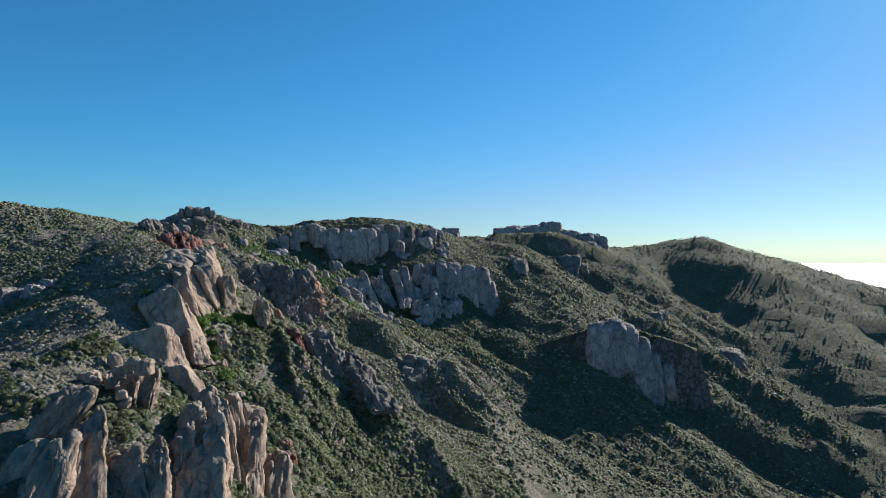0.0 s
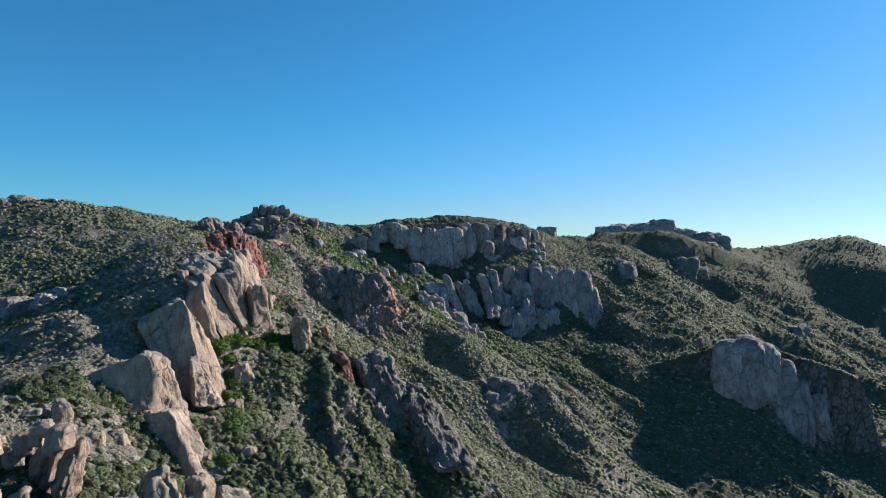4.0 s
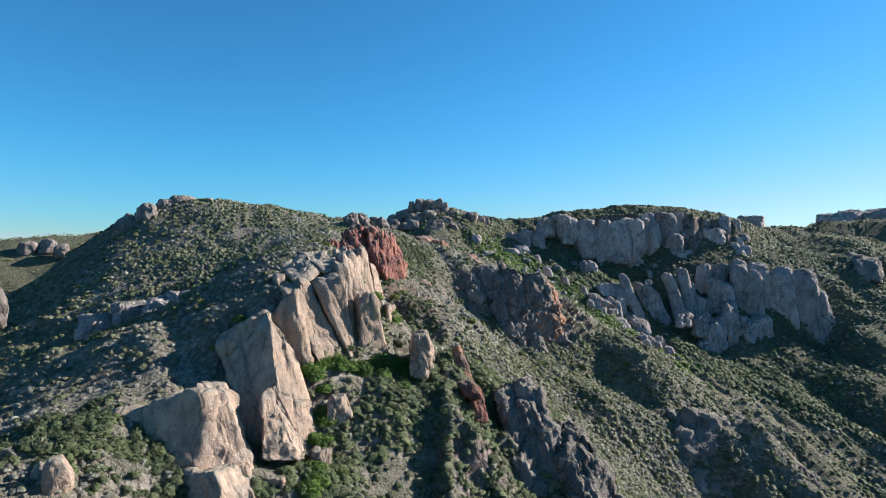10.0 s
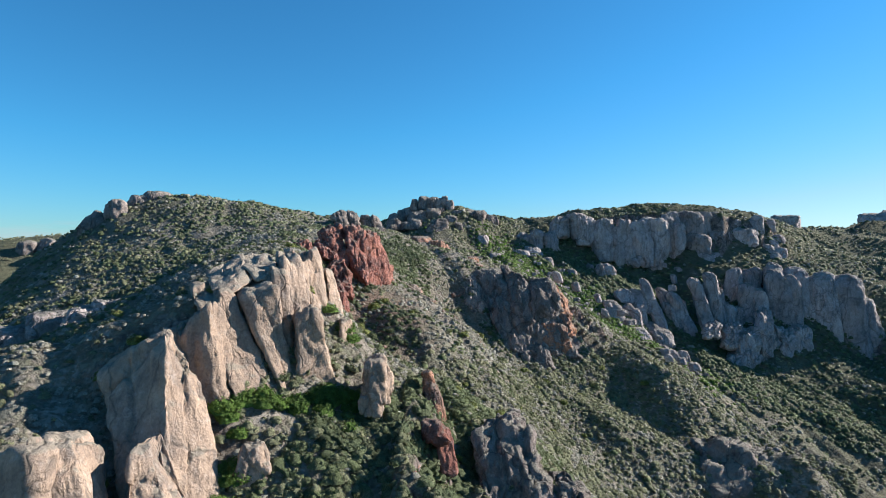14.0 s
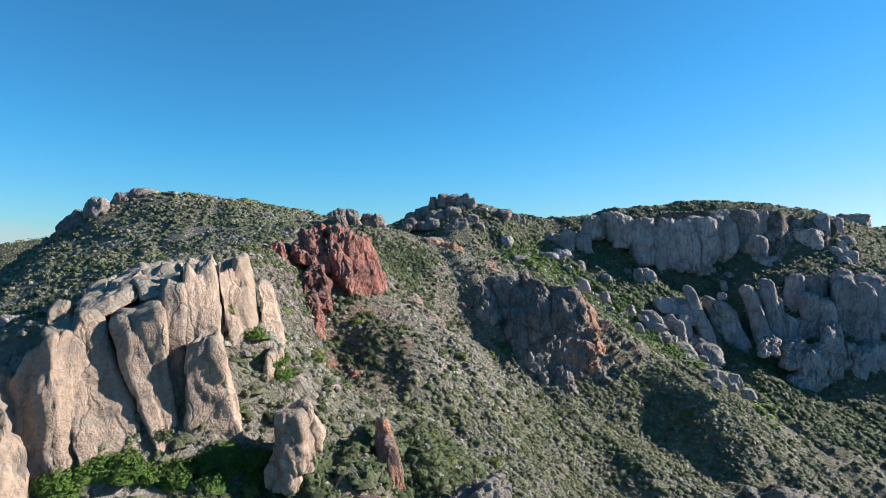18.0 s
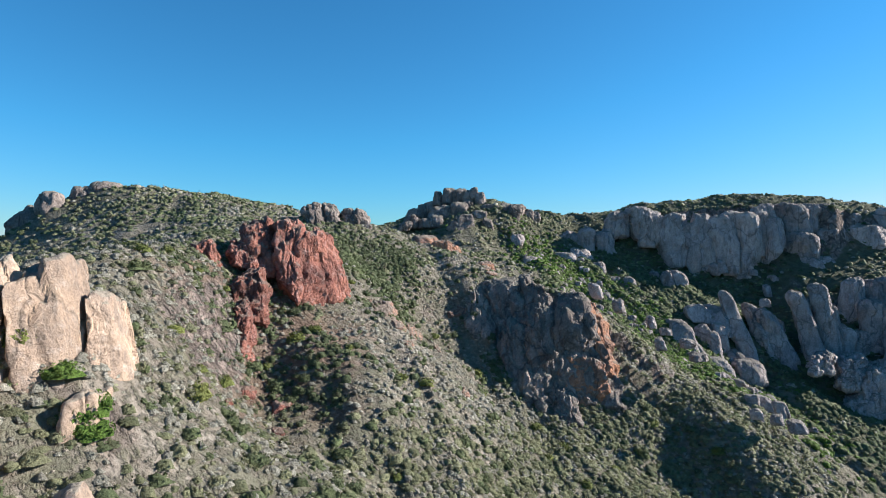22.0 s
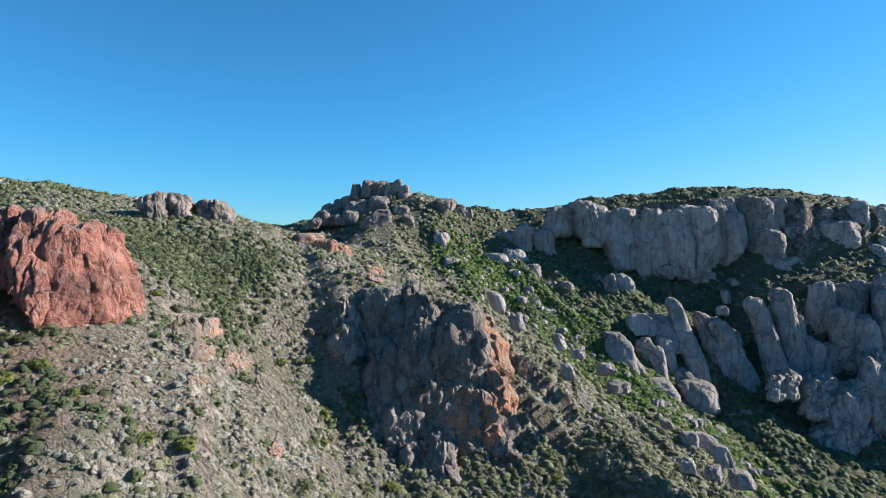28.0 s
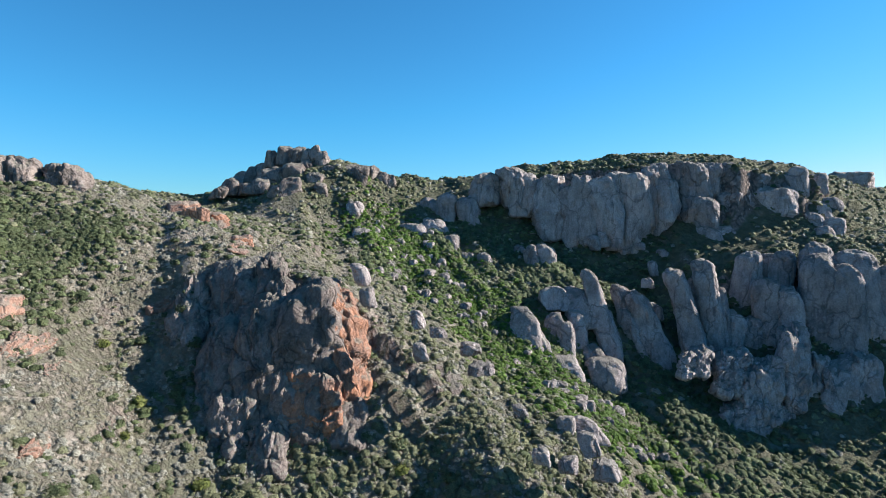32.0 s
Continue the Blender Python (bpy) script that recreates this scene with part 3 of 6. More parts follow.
# ---- rocks ----
def cube_points(n, m):
    """A cube's surface grid, n cells across and m cells up, the lower part stretched."""
    t = np.tan(np.linspace(-1, 1, n + 1) * 0.72) / math.tan(0.72)
    w = t if m == n else np.concatenate([np.linspace(-1, 0, int(m * 0.72), endpoint=False), np.linspace(0, 1, m + 1 - int(m * 0.72))])
    pts, faces, base = [], [], 0
    one = lambda a: np.ones(a.size)
    for kind in range(6):
        a, c = np.meshgrid(t, w if kind < 4 else t)
        rows, cols = a.shape
        a, c = a.ravel(), c.ravel()
        pts.append(np.stack(((a, -one(a), c), (-a, one(a), c), (one(a), a, c), (-one(a), -a, c), (a, c, one(a)), (-a, c, -one(a)))[kind], 1))
        k = base + np.arange(rows * cols).reshape(rows, cols)
        faces.append(np.stack([k[:-1, :-1], k[:-1, 1:], k[1:, 1:], k[1:, :-1]], -1).reshape(-1, 4))
        base += rows * cols
    pts, faces = np.concatenate(pts), np.concatenate(faces)
    _, first, inv = np.unique(pts.round(5), axis=0, return_index=True, return_inverse=True)
    return pts[first], inv.ravel()[faces]


CUBES = {}


def rock_mesh(name, size, mat, seed=0, n=14, rows=0, power=4.0, cap=0.0, taper=0.2, lean=(0, 0), dip=0.0, rough=0.10, joint=0.0, stretch=2.0, depth=0.10, cuts=0, step=0.10):
    """A boulder or crag of the given width, depth and height with its top at z = 0: rounded block, joints, bumps.
    With cap it is a column: an even shaft under a rounded head."""
    rows = rows or n
    if (n, rows) not in CUBES:
        CUBES[n, rows] = cube_points(n, rows)
    c, faces = CUBES[n, rows]
    half = np.array(size, float) / 2
    rs = np.random.RandomState(seed + 100)
    low = half.min()
    if cap:
        r = (np.abs(c[:, :2]) ** power).sum(1) ** (1 / power)
        q = np.where(c[:, 2] > 0, 2.6, 9.0)
        v = c / ((r**q + np.abs(c[:, 2]) ** q) ** (1 / q))[:, None]
        head = min(cap * low, half[2])
        p = v * np.array([half[0], half[1], 1.0])
        p[:, 2] = np.where(v[:, 2] > 0, v[:, 2] * head, v[:, 2] * (size[2] - head))
        up = np.clip(p[:, 2:] / size[2] + 1 - head / size[2], 0, 1)
    else:
        v = c / (np.abs(c) ** power).sum(1, keepdims=True) ** (1 / power)
        up = (v[:, 2:] + 1) / 2
        p = v * half
    p[:, :2] *= 1 + taper * (0.5 - up)
    for _ in range(cuts):
        d = rs.normal(size=3) * np.array([1, 1, 0.32])
        d /= np.linalg.norm(d)
        reach = p @ d
        p = p - np.outer(np.maximum(reach - reach.max() * rs.uniform(0.62, 0.92), 0) * 0.92, d)
    push = rough * low * (1.1 * fbm(p / (low * 1.1), 2, seed) + 0.55 * fbm(p / (low * 0.35), 4, seed + 40, 0.65))
    if joint > 0:
        scale = np.array([joint, joint, joint * stretch])
        k = int(np.clip(8 * np.prod(half / scale) + 8, 8, 120))
        cells = rs.uniform(-1.1, 1.1, (k, 3)) * half
        wob = p + 0.35 * joint * np.stack([vnoise(p / (joint * 0.8), seed + 60 + a) for a in range(3)], 1)
        dd = np.sqrt((((wob[:, None] - cells[None]) / scale) ** 2).sum(2))
        near = dd.argmin(1)
        dd.sort(axis=1)
        gap = dd[:, 1] - dd[:, 0]
        push = push + step * joint * rs.uniform(-1, 1, k)[near] - depth * joint * np.exp(-((gap / 0.10) ** 2))
    normal = v / np.linalg.norm(v, axis=1, keepdims=True)
    p = p + normal * push[:, None]
    p[:, 2] -= p[:, 2].max()
    p[:, 0] += lean[0] * (p[:, 2])
    p[:, 1] += lean[1] * (p[:, 2])
    p[:, 2] += dip * (p[:, 0] - half[0] * 0.5 - lean[0] * p[:, 2])
    return mesh_from(name, p, faces, mat)


def rock(name, label, mat, at, size, turn=0, parent=None, category="rock", **how):
    """One crag whose top is at `at`; as a thing, or as a part of parent."""
    ob = new(name, rock_mesh(name, size, mat, **how))
    ob.matrix_world = pose(*at, 0, 0, turn)
    if parent is not None:
        ob.parent = parent
        return ob
    return tagged(ob, label, category)


def slab_mesh(name, front, back, mat, seed=0, n=20, rows=40, power=8.0, root=0.3, rough=1.0, joint=2.4, stretch=3.0, depth=0.22, step=0.25, grain=3.6):
    """A block of jointed bedrock: its front face (top left, top right, foot right, foot left), set back by the vector back, rooted below its foot.
    Flat faces and ragged edges, split by joints into offset panels."""
    if (n, rows) not in CUBES:
        CUBES[n, rows] = cube_points(n, rows)
    c, faces = CUBES[n, rows]
    v = c / (np.abs(c) ** power).sum(1, keepdims=True) ** (1 / power)
    tl, tr, br, bl = (np.array(p, float) for p in front)
    u, b, w = (v[:, :1] + 1) / 2, (v[:, 1:2] + 1) / 2, (v[:, 2:] + 1) / 2
    w = w * (1 + root) - root
    p = (bl + (br - bl) * u) * (1 - w) + (tl + (tr - tl) * u) * w + b * np.array(back, float)
    tri = p[faces]
    nf = np.cross(tri[:, 2] - tri[:, 0], tri[:, 3] - tri[:, 1])
    normal = np.zeros_like(p)
    for k in range(4):
        np.add.at(normal, faces[:, k], nf)
    normal /= np.linalg.norm(normal, axis=1, keepdims=True) + 1e-9
    if (normal * (p - p.mean(0))).sum() < 0:
        normal, faces = -normal, faces[:, ::-1]
    width, deep, tall = np.linalg.norm(tr - tl) + np.linalg.norm(br - bl), np.linalg.norm(back), np.linalg.norm(tl - bl)
    q = np.hstack([u * width * 0.5, b * deep, w * tall])
    rs = np.random.RandomState(seed + 500)
    scale = np.array([joint, joint, joint * stretch])
    span = np.array([width * 0.5, deep, tall])
    k = int(np.clip(np.prod(span / scale + 0.6), 6, 90))
    cells = rs.uniform(-0.1, 1.1, (k, 3)) * span
    wob = q + 0.3 * joint * np.stack([vnoise(p / (joint * 0.7), seed + 60 + a) for a in range(3)], 1)
    dd = np.sqrt((((wob[:, None] - cells[None]) / scale) ** 2).sum(2))
    near = dd.argmin(1)
    dd.sort(axis=1)
    gap = dd[:, 1] - dd[:, 0]
    push = rough * (0.42 * fbm(p / grain, 2, seed) + 0.2 * fbm(p / 1.1, 3, seed + 40, 0.6)) + step * rs.uniform(-1, 1, k)[near] - depth * np.exp(-((gap / 0.07) ** 2))
    p = p + normal * push[:, None]
    # a broken top edge, notched panel by panel
    p[:, 2] += np.clip(w[:, 0], 0, 1) ** 3 * (rs.uniform(-1.0, 0.5, k)[near] * min(1.0, 0.07 * tall) + 0.4 * vnoise(p / 1.6, seed + 9))
    return mesh_from(name, p, faces, mat)


def slabs(name, label, category, mat, seed, blocks, whole=None, **how):
    """Separate blocks of bedrock; with whole, the blocks are parts of that thing, and label is theirs."""
    for k, (a, b, c, d, back) in enumerate(blocks):
        ob = new(name, slab_mesh(name, (a, b, c, d), back, mat, seed + k, **how))
        if whole is not None:
            ob.parent = whole
        tagged(ob, label, "" if whole is not None else category)


# the tilted slabs along the crest: broken edges of strata that dip away to the west
slabs("rock_slab", "pale tan sandstone slab standing on edge above the slope", "rock slab", M_TAN, 20, [
    ((-81.5, 138.2, -21.0), (-68.7, 146.4, -16.7), (-65.0, 143.1, -31.4), (-76.7, 134.9, -30.5), (-2, 9, -3)),
    ((-70.3, 146.0, -17.6), (-68.5, 149.8, -18.2), (-62.8, 149.8, -31.3), (-65.8, 143.8, -30.4), (-5, 5, -1)),
    ((-71.7, 140.1, -29.2), (-62.2, 141.9, -26.1), (-54.4, 139.1, -38.5), (-65.7, 137.7, -38.0), (-1, 6, -1)),
    ((-63.0, 142.7, -27.1), (-58.8, 146.1, -31.1), (-54.5, 145.3, -39.6), (-55.0, 140.0, -38.5), (-5, 5, 0)),
    ((-80.0, 160.2, -18.1), (-74.2, 165.1, -8.9), (-64.4, 157.9, -30.0), (-69.8, 156.3, -30.4), (-3, 3, 0)),
    ((-74.9, 165.0, -9.5), (-72.2, 168.6, -16.1), (-64.9, 165.5, -28.4), (-65.0, 158.2, -29.9), (-6, 4, 1)),
    ((-82.9, 161.0, -13.6), (-76.2, 166.0, -9.7), (-72.2, 164.1, -22.6), (-79.6, 160.4, -20.7), (-3, 5, 0.5)),
    ((-79.9, 168.1, -11.6), (-74.6, 171.9, -5.3), (-68.9, 170.8, -22.7), (-71.9, 166.5, -23.1), (-3, 7, 2)),
    ((-66.5, 154.7, -20.3), (-66.6, 156.8, -20.3), (-60.8, 156.4, -27.7), (-64.3, 152.4, -27.0), (-3, 4, 0)),
], n=30, rows=40, power=14, rough=1.0, joint=3.0, step=0.35)

slabs("rock_slab", "broad tan slab leaning back in the slab wall", "rock slab", M_TAN, 40, [
    ((-78.5, 172.3, -4.9), (-76.6, 177.9, -4.9), (-67.7, 179.2, -19.5), (-69.9, 172.1, -18.3), (-7, 5, 1.5)),
    ((-74.9, 177.6, -5.1), (-70.5, 181.8, -3.4), (-68.1, 182.6, -18.7), (-68.1, 179.1, -17.9), (-6, 4.5, 1.5)),
    ((-74.1, 183.9, -1.8), (-73.0, 185.9, -1.7), (-68.8, 183.3, -18.2), (-69.9, 182.0, -18.0), (-5, 4, 1)),
    ((-75.8, 187.7, 0.3), (-75.6, 192.1, 1.4), (-66.1, 187.7, -17.7), (-70.4, 184.0, -13.9), (-6, 4.5, 1)),
    ((-67.8, 182.6, -8.8), (-66.2, 185.8, -6.9), (-63.8, 188.0, -21.2), (-67.2, 182.4, -21.0), (-4, 3, 0.5)),
    ((-75.8, 192.5, 0.6), (-77.2, 198.9, 1.4), (-71.3, 196.9, -15.8), (-72.0, 192.7, -14.7), (-5, 4.5, 1)),
    ((-76.9, 200.3, -2.0), (-76.8, 202.8, -2.9), (-75.6, 203.6, -9.6), (-75.5, 200.1, -9.1), (-4, 4, 0)),
    ((-69.6, 195.6, -10.8), (-69.2, 198.4, -10.6), (-68.1, 197.9, -16.2), (-69.0, 194.8, -15.7), (-3, 3, 0)),
    ((-79.4, 176.5, -4.1), (-79.9, 183.5, -1.0), (-77.3, 182.9, -2.7), (-77.1, 175.7, -5.6), (-8, 6, 2)),
    ((-80.9, 184.0, -0.7), (-77.7, 188.7, -0.1), (-76.0, 187.5, -2.3), (-77.3, 182.9, -2.7), (-7, 5, 1.5)),
], n=20, rows=50, power=11, rough=0.8, joint=3.2, stretch=3.4, step=0.22)

# the broken north end of the slab wall
slabs("rock_slab", "pinkish pale slab at the broken end of the wall", "rock slab", M_TAN, 60, [
    ((-105.2, 215.2, -2.9), (-103.8, 221.2, -2.2), (-99.7, 220.5, -7.7), (-101.6, 214.2, -7.2), (-5, 5, 0)),
    ((-106.7, 224.1, -0.8), (-105.3, 227.5, -0.2), (-102.3, 226.0, -5.7), (-103.2, 222.9, -5.9), (-4, 4, 0)),
    ((-98.5, 212.7, -7.1), (-95.8, 218.3, -8.9), (-90.9, 217.0, -14.6), (-93.6, 211.3, -14.4), (-5, 4, 1)),
    ((-93.1, 211.7, -13.2), (-91.6, 215.2, -13.4), (-88.0, 214.2, -16.7), (-89.4, 210.6, -16.7), (-4, 3, 0)),
    ((-104.6, 219.4, -2.3), (-104.3, 223.3, -2.5), (-101.1, 221.9, -6.5), (-102.1, 218.8, -7.0), (-4, 4, 0)),
], n=24, rows=30, power=5, rough=1.2, joint=1.8, stretch=1.6, step=0.4, depth=0.3)

# ledges of bedrock on the dip slope
for k, (at, size, turn) in enumerate([
    ((-138.8, 177.6, -13.5), (9.4, 7.5, 9.7), 72), ((-135.2, 183.1, -10.8), (9.7, 7.7, 10), 70), ((-126.8, 185.4, -9.5), (8.3, 6.7, 7.6), 67),
    ((-125, 189.3, -8.5), (7.3, 5.8, 6.6), 66), 
    ((-122.9, 181.5, -12.3), (8.1, 4.9, 4.2), 60), ((-125.8, 190.9, -9.7), (10.1, 6.1, 4.5), 58),
    
]):
    rock("rock_ledge", "low grey ledge of tilted bedrock in scrub", M_GREY, at, size, turn, category="rock ledge", seed=80 + k, n=20, power=6, taper=0.2, rough=0.12, joint=4, stretch=0.7, cuts=6)

# boulders at the foot of the slabs
for k, (at, size, turn) in enumerate([
    ((-63.7, 170, -23.3), (4.2, 3.8, 7.3), 43), ((-60.3, 161.4, -29.3), (5.4, 4.8, 11), 36), ((-51.9, 151, -35.3), (5.3, 4.8, 6.7), 30),
    ((-59.5, 192.5, -14.8), (4.5, 4, 6.3), 50), ((-58, 189.9, -18.6), (4.5, 4.1, 3.6), 51), ((-60.4, 150.8, -30.1), (3.8, 3.4, 4.7), 40),
    ((-58, 189, -15), (4.6, 4.1, 6.9), 33), ((-57.7, 187.8, -19.4), (3.6, 3.3, 4), 33), ((-68.8, 182.8, -18.3), (2.2, 1.9, 3.6), 50),
    ((-68.7, 184.5, -19.4), (1.9, 1.7, 2.8), 49),
]):
    rock("boulder", "tan boulder below the slabs", M_TAN, at, size, turn, category="boulder", seed=100 + k, n=18, power=5, taper=0.35, rough=0.12, joint=3, cuts=8)

# the red outcrop
outcrop = tagged(new("red_outcrop"), "rust-red volcanic outcrop breaking out of the dry slope", "rock outcrop")
slabs("crag", "", "", M_RED, 120, [
    ((-117.3, 247.2, 8.0), (-114.1, 252.0, 9.4), (-110.1, 250.0, -0.5), (-113.3, 245.2, 1.1), (-6, 5, -1)),
    ((-112.0, 251.1, 8.4), (-109.8, 257.0, 9.5), (-104.2, 251.8, -5.4), (-108.9, 249.0, 0.1), (-6, 6, -1)),
    ((-108.9, 253.9, 7.2), (-106.9, 261.0, 6.8), (-103.5, 263.4, -4.5), (-105.3, 252.2, -7.5), (-6, 7, -1)),
    ((-116.7, 244.0, 4.2), (-113.8, 247.9, 3.8), (-109.6, 246.7, -1.4), (-114.1, 242.8, 0.6), (-4, 4, 0)),
    ((-109.0, 238.4, -3.7), (-106.2, 244.2, -0.1), (-102.0, 242.3, -9.3), (-104.9, 236.4, -8.5), (-5, 4, 0)),
    ((-106.2, 234.9, -8.5), (-103.1, 238.4, -7.8), (-98.7, 236.6, -16.2), (-102.8, 232.4, -16.0), (-4, 4, 0)),
    ((-117.8, 234.5, 3.2), (-114.9, 239.1, 4.1), (-112.2, 238.0, -0.4), (-115.6, 233.6, -0.5), (-4, 3, 0)),
    ((-102.8, 234.3, -14.6), (-100.3, 237.3, -13.9), (-96.9, 235.5, -19.1), (-99.3, 232.5, -18.9), (-3, 3, 0)),
], whole=outcrop, n=36, rows=40, power=6, rough=1.7, joint=1.2, stretch=1.4, step=0.55, depth=0.35)

# red rocks scattered down the slope
for k, (at, size, turn, lean, taper) in enumerate([
    ((-88.9, 234.6, -21.4), (4.3, 3.8, 3.5), 63, (0.06, 0.3), 0.26), ((-91.8, 243.3, -19.4), (3.8, 3.4, 3.1), 59, (0, 0.3), 0.29),
    ((-83.5, 229.8, -23.9), (2.4, 2.2, 2), 64, (0.1, 0.3), 0.42), ((-83.6, 221.9, -18), (2, 1.8, 1.6), 70, (0.11, 0.3), 0.27),
    ((-92.2, 231.1, -19.1), (2.8, 2.5, 2.3), 66, (0.27, 0.3), 0.29), ((-79, 264.9, -26.8), (2.7, 2.4, 2.7), 44, (-0.2, 0.3), 0.22),
    ((-94.5, 245.9, -18.6), (2.3, 2.1, 1.9), 58, (0, 0.3), 0.4),
]):
    rock("red_boulder", "reddish rock lying in dry brush", M_RED, at, size, turn, category="boulder", lean=lean, taper=taper, seed=160 + k, n=10, power=4.5, rough=0.16, joint=1.4, cuts=8)

for k, (at, size, turn, lean, taper) in enumerate([
    ((-48.8, 183.7, -28), (4.6, 6.5, 8.4), 20, (-0.2, 0.32), 0.4), ((-49.8, 192.3, -24.1), (4.3, 4.3, 3.2), 38, (-0.12, 0.38), 0.38),
    ((-48.5, 193.9, -25.4), (2.8, 3.3, 6.3), 37, (-0.05, 0.36), 0.52),
]):
    rock("red_boulder", "red rock fin slanting down the brushy slope", M_RED, at, size, turn, category="boulder", lean=lean, taper=taper, seed=180 + k, n=14, rows=20, power=4.5, cap=0.8, rough=0.15, joint=1.8, cuts=8)

for k, (at, size, turn) in enumerate([
    ((-107.5, 326.2, -1), (7.6, 5.3, 7.9), 53), ((-123.5, 325, 5.6), (8, 5.6, 8.4), 57), ((-122.6, 330.4, 3.9), (6.9, 4.8, 8.6), 55),
]):
    rock("orange_rock", "orange weathered rock on the spur", M_ORANGE, at, size, turn, category="boulder", seed=220 + k, n=18, power=4.5, taper=0.5, rough=0.14, joint=2.4, cuts=8)

# the dark buttress and the scarps beside it
buttress = tagged(new("rock_buttress"), "dark cliff buttress above a shaded gully", "rock buttress")
slabs("rock_face", "", "", M_DARK, 240, [
    ((-76.0, 309.1, -10.3), (-69.1, 316.3, -9.1), (-64.4, 313.6, -25.4), (-74.3, 304.4, -24.9), (-9, 12, 0)),
    ((-84.3, 305.9, -14.1), (-76.3, 310.7, -10.5), (-72.0, 304.8, -28.6), (-78.9, 298.8, -28.3), (-9, 12, 1)),
    ((-90.3, 303.0, -18.5), (-84.5, 308.2, -14.4), (-77.6, 300.9, -29.5), (-83.2, 295.8, -29.2), (-8, 12, 2)),
    ((-89.8, 315.4, -4.9), (-80.5, 315.7, -7.9), (-76.8, 312.3, -16.4), (-83.9, 309.8, -15.7), (-7, 9, 0)),
    ((-99.3, 311.3, -6.0), (-89.0, 316.5, -5.6), (-82.3, 309.7, -18.7), (-91.9, 304.3, -20.0), (-6, 9, 0)),
    ((-103.3, 307.3, -8.9), (-99.2, 312.0, -5.7), (-90.2, 304.3, -18.7), (-96.4, 300.0, -18.7), (-6, 9, 1)),
    ((-73.3, 306.2, -22.2), (-67.4, 311.5, -23.4), (-63.5, 308.8, -32.9), (-71.5, 301.5, -32.4), (-5, 6, 0)),
    ((-80.8, 298.7, -26.6), (-75.1, 303.8, -24.9), (-71.7, 299.0, -33.5), (-78.5, 294.2, -33.5), (-5, 6, 0)),
    ((-65.3, 322.7, -26.0), (-60.5, 329.6, -25.0), (-54.5, 325.4, -35.8), (-61.7, 315.6, -36.5), (-6, 10, 0)),
    ((-61.0, 329.3, -25.6), (-56.0, 335.2, -26.6), (-46.4, 332.2, -37.2), (-55.4, 324.8, -36.9), (-6, 10, -1)),
    ((-72.4, 299.7, -30.2), (-68.4, 303.6, -29.1), (-65.0, 301.1, -36.4), (-70.3, 296.3, -36.0), (-4, 5, 0)),
    ((-64.6, 311.1, -28.9), (-61.1, 314.7, -30.1), (-57.5, 311.1, -37.1), (-62.4, 306.6, -37.6), (-4, 5, 0)),
], n=34, rows=38, whole=buttress, power=4, grain=5.0, rough=2.0, joint=2.0, stretch=1.2, step=0.55, depth=0.35)

slabs("rock_face", "orange-stained sunlit edge", "", M_ORANGE, 260, [
    ((-70.7, 314.3, -9.9), (-67.4, 320.5, -13.2), (-64.0, 319.9, -25.2), (-63.8, 311.4, -29.8), (-7, 7, 1)),
    ((-72.3, 307.3, -22.3), (-64.9, 313.2, -22.4), (-62.4, 310.1, -32.1), (-69.9, 303.8, -31.8), (-5, 5, 0)),
], whole=buttress, n=36, rows=44, power=4, rough=1.8, joint=2.4, stretch=1.1, step=0.6, depth=0.4)

slabs("rock_ledge", "crumbling pink-brown ledge in the dry slope", "rock ledge", M_PINK, 250, [
    ((-103.2, 270.5, -9.6), (-107.4, 276.8, -9.0), (-95.4, 271.9, -13.5), (-94.7, 267.3, -13.0), (-3, 2.5, -0.5)),
    ((-106.7, 276.4, -9.3), (-106.0, 282.8, -11.4), (-101.4, 278.0, -13.3), (-96.3, 272.2, -13.5), (-3, 2.5, -0.5)),
    ((-95.1, 274.4, -15.4), (-100.5, 283.3, -15.8), (-96.6, 281.3, -18.2), (-92.9, 273.7, -17.4), (-3, 2.5, -0.5)),
    ((-90.5, 278.5, -19.2), (-92.0, 281.6, -19.3), (-90.1, 280.7, -20.4), (-89.2, 278.0, -20.1), (-3, 2.5, -0.5)),
    ((-87.5, 263.8, -15.9), (-88.4, 267.3, -15.7), (-87.7, 267.2, -17.4), (-85.8, 263.3, -16.7), (-3, 2.5, -0.5)),
    ((-102.7, 300.2, -14.1), (-100.9, 304.8, -12.0), (-99.7, 304.5, -14.1), (-102.6, 300.8, -15.7), (-3, 2.5, -0.5)),
    ((-133.8, 333.0, 5.3), (-122.7, 332.3, 3.0), (-117.3, 328.7, -0.2), (-115.8, 320.3, 1.3), (-3, 2.5, -0.5)),
    ((-111.9, 325.5, -0.9), (-108.1, 326.5, -1.8), (-102.5, 324.5, -4.7), (-102.8, 318.3, -3.4), (-3, 2.5, -0.5)),
    ((-78.5, 270.9, -25.4), (-79.3, 273.7, -25.6), (-78.6, 273.5, -27.0), (-76.7, 269.7, -26.4), (-3, 2.5, -0.5)),
], n=26, rows=16, power=4, rough=1.5, joint=1.0, stretch=0.8, step=0.4, depth=0.25)

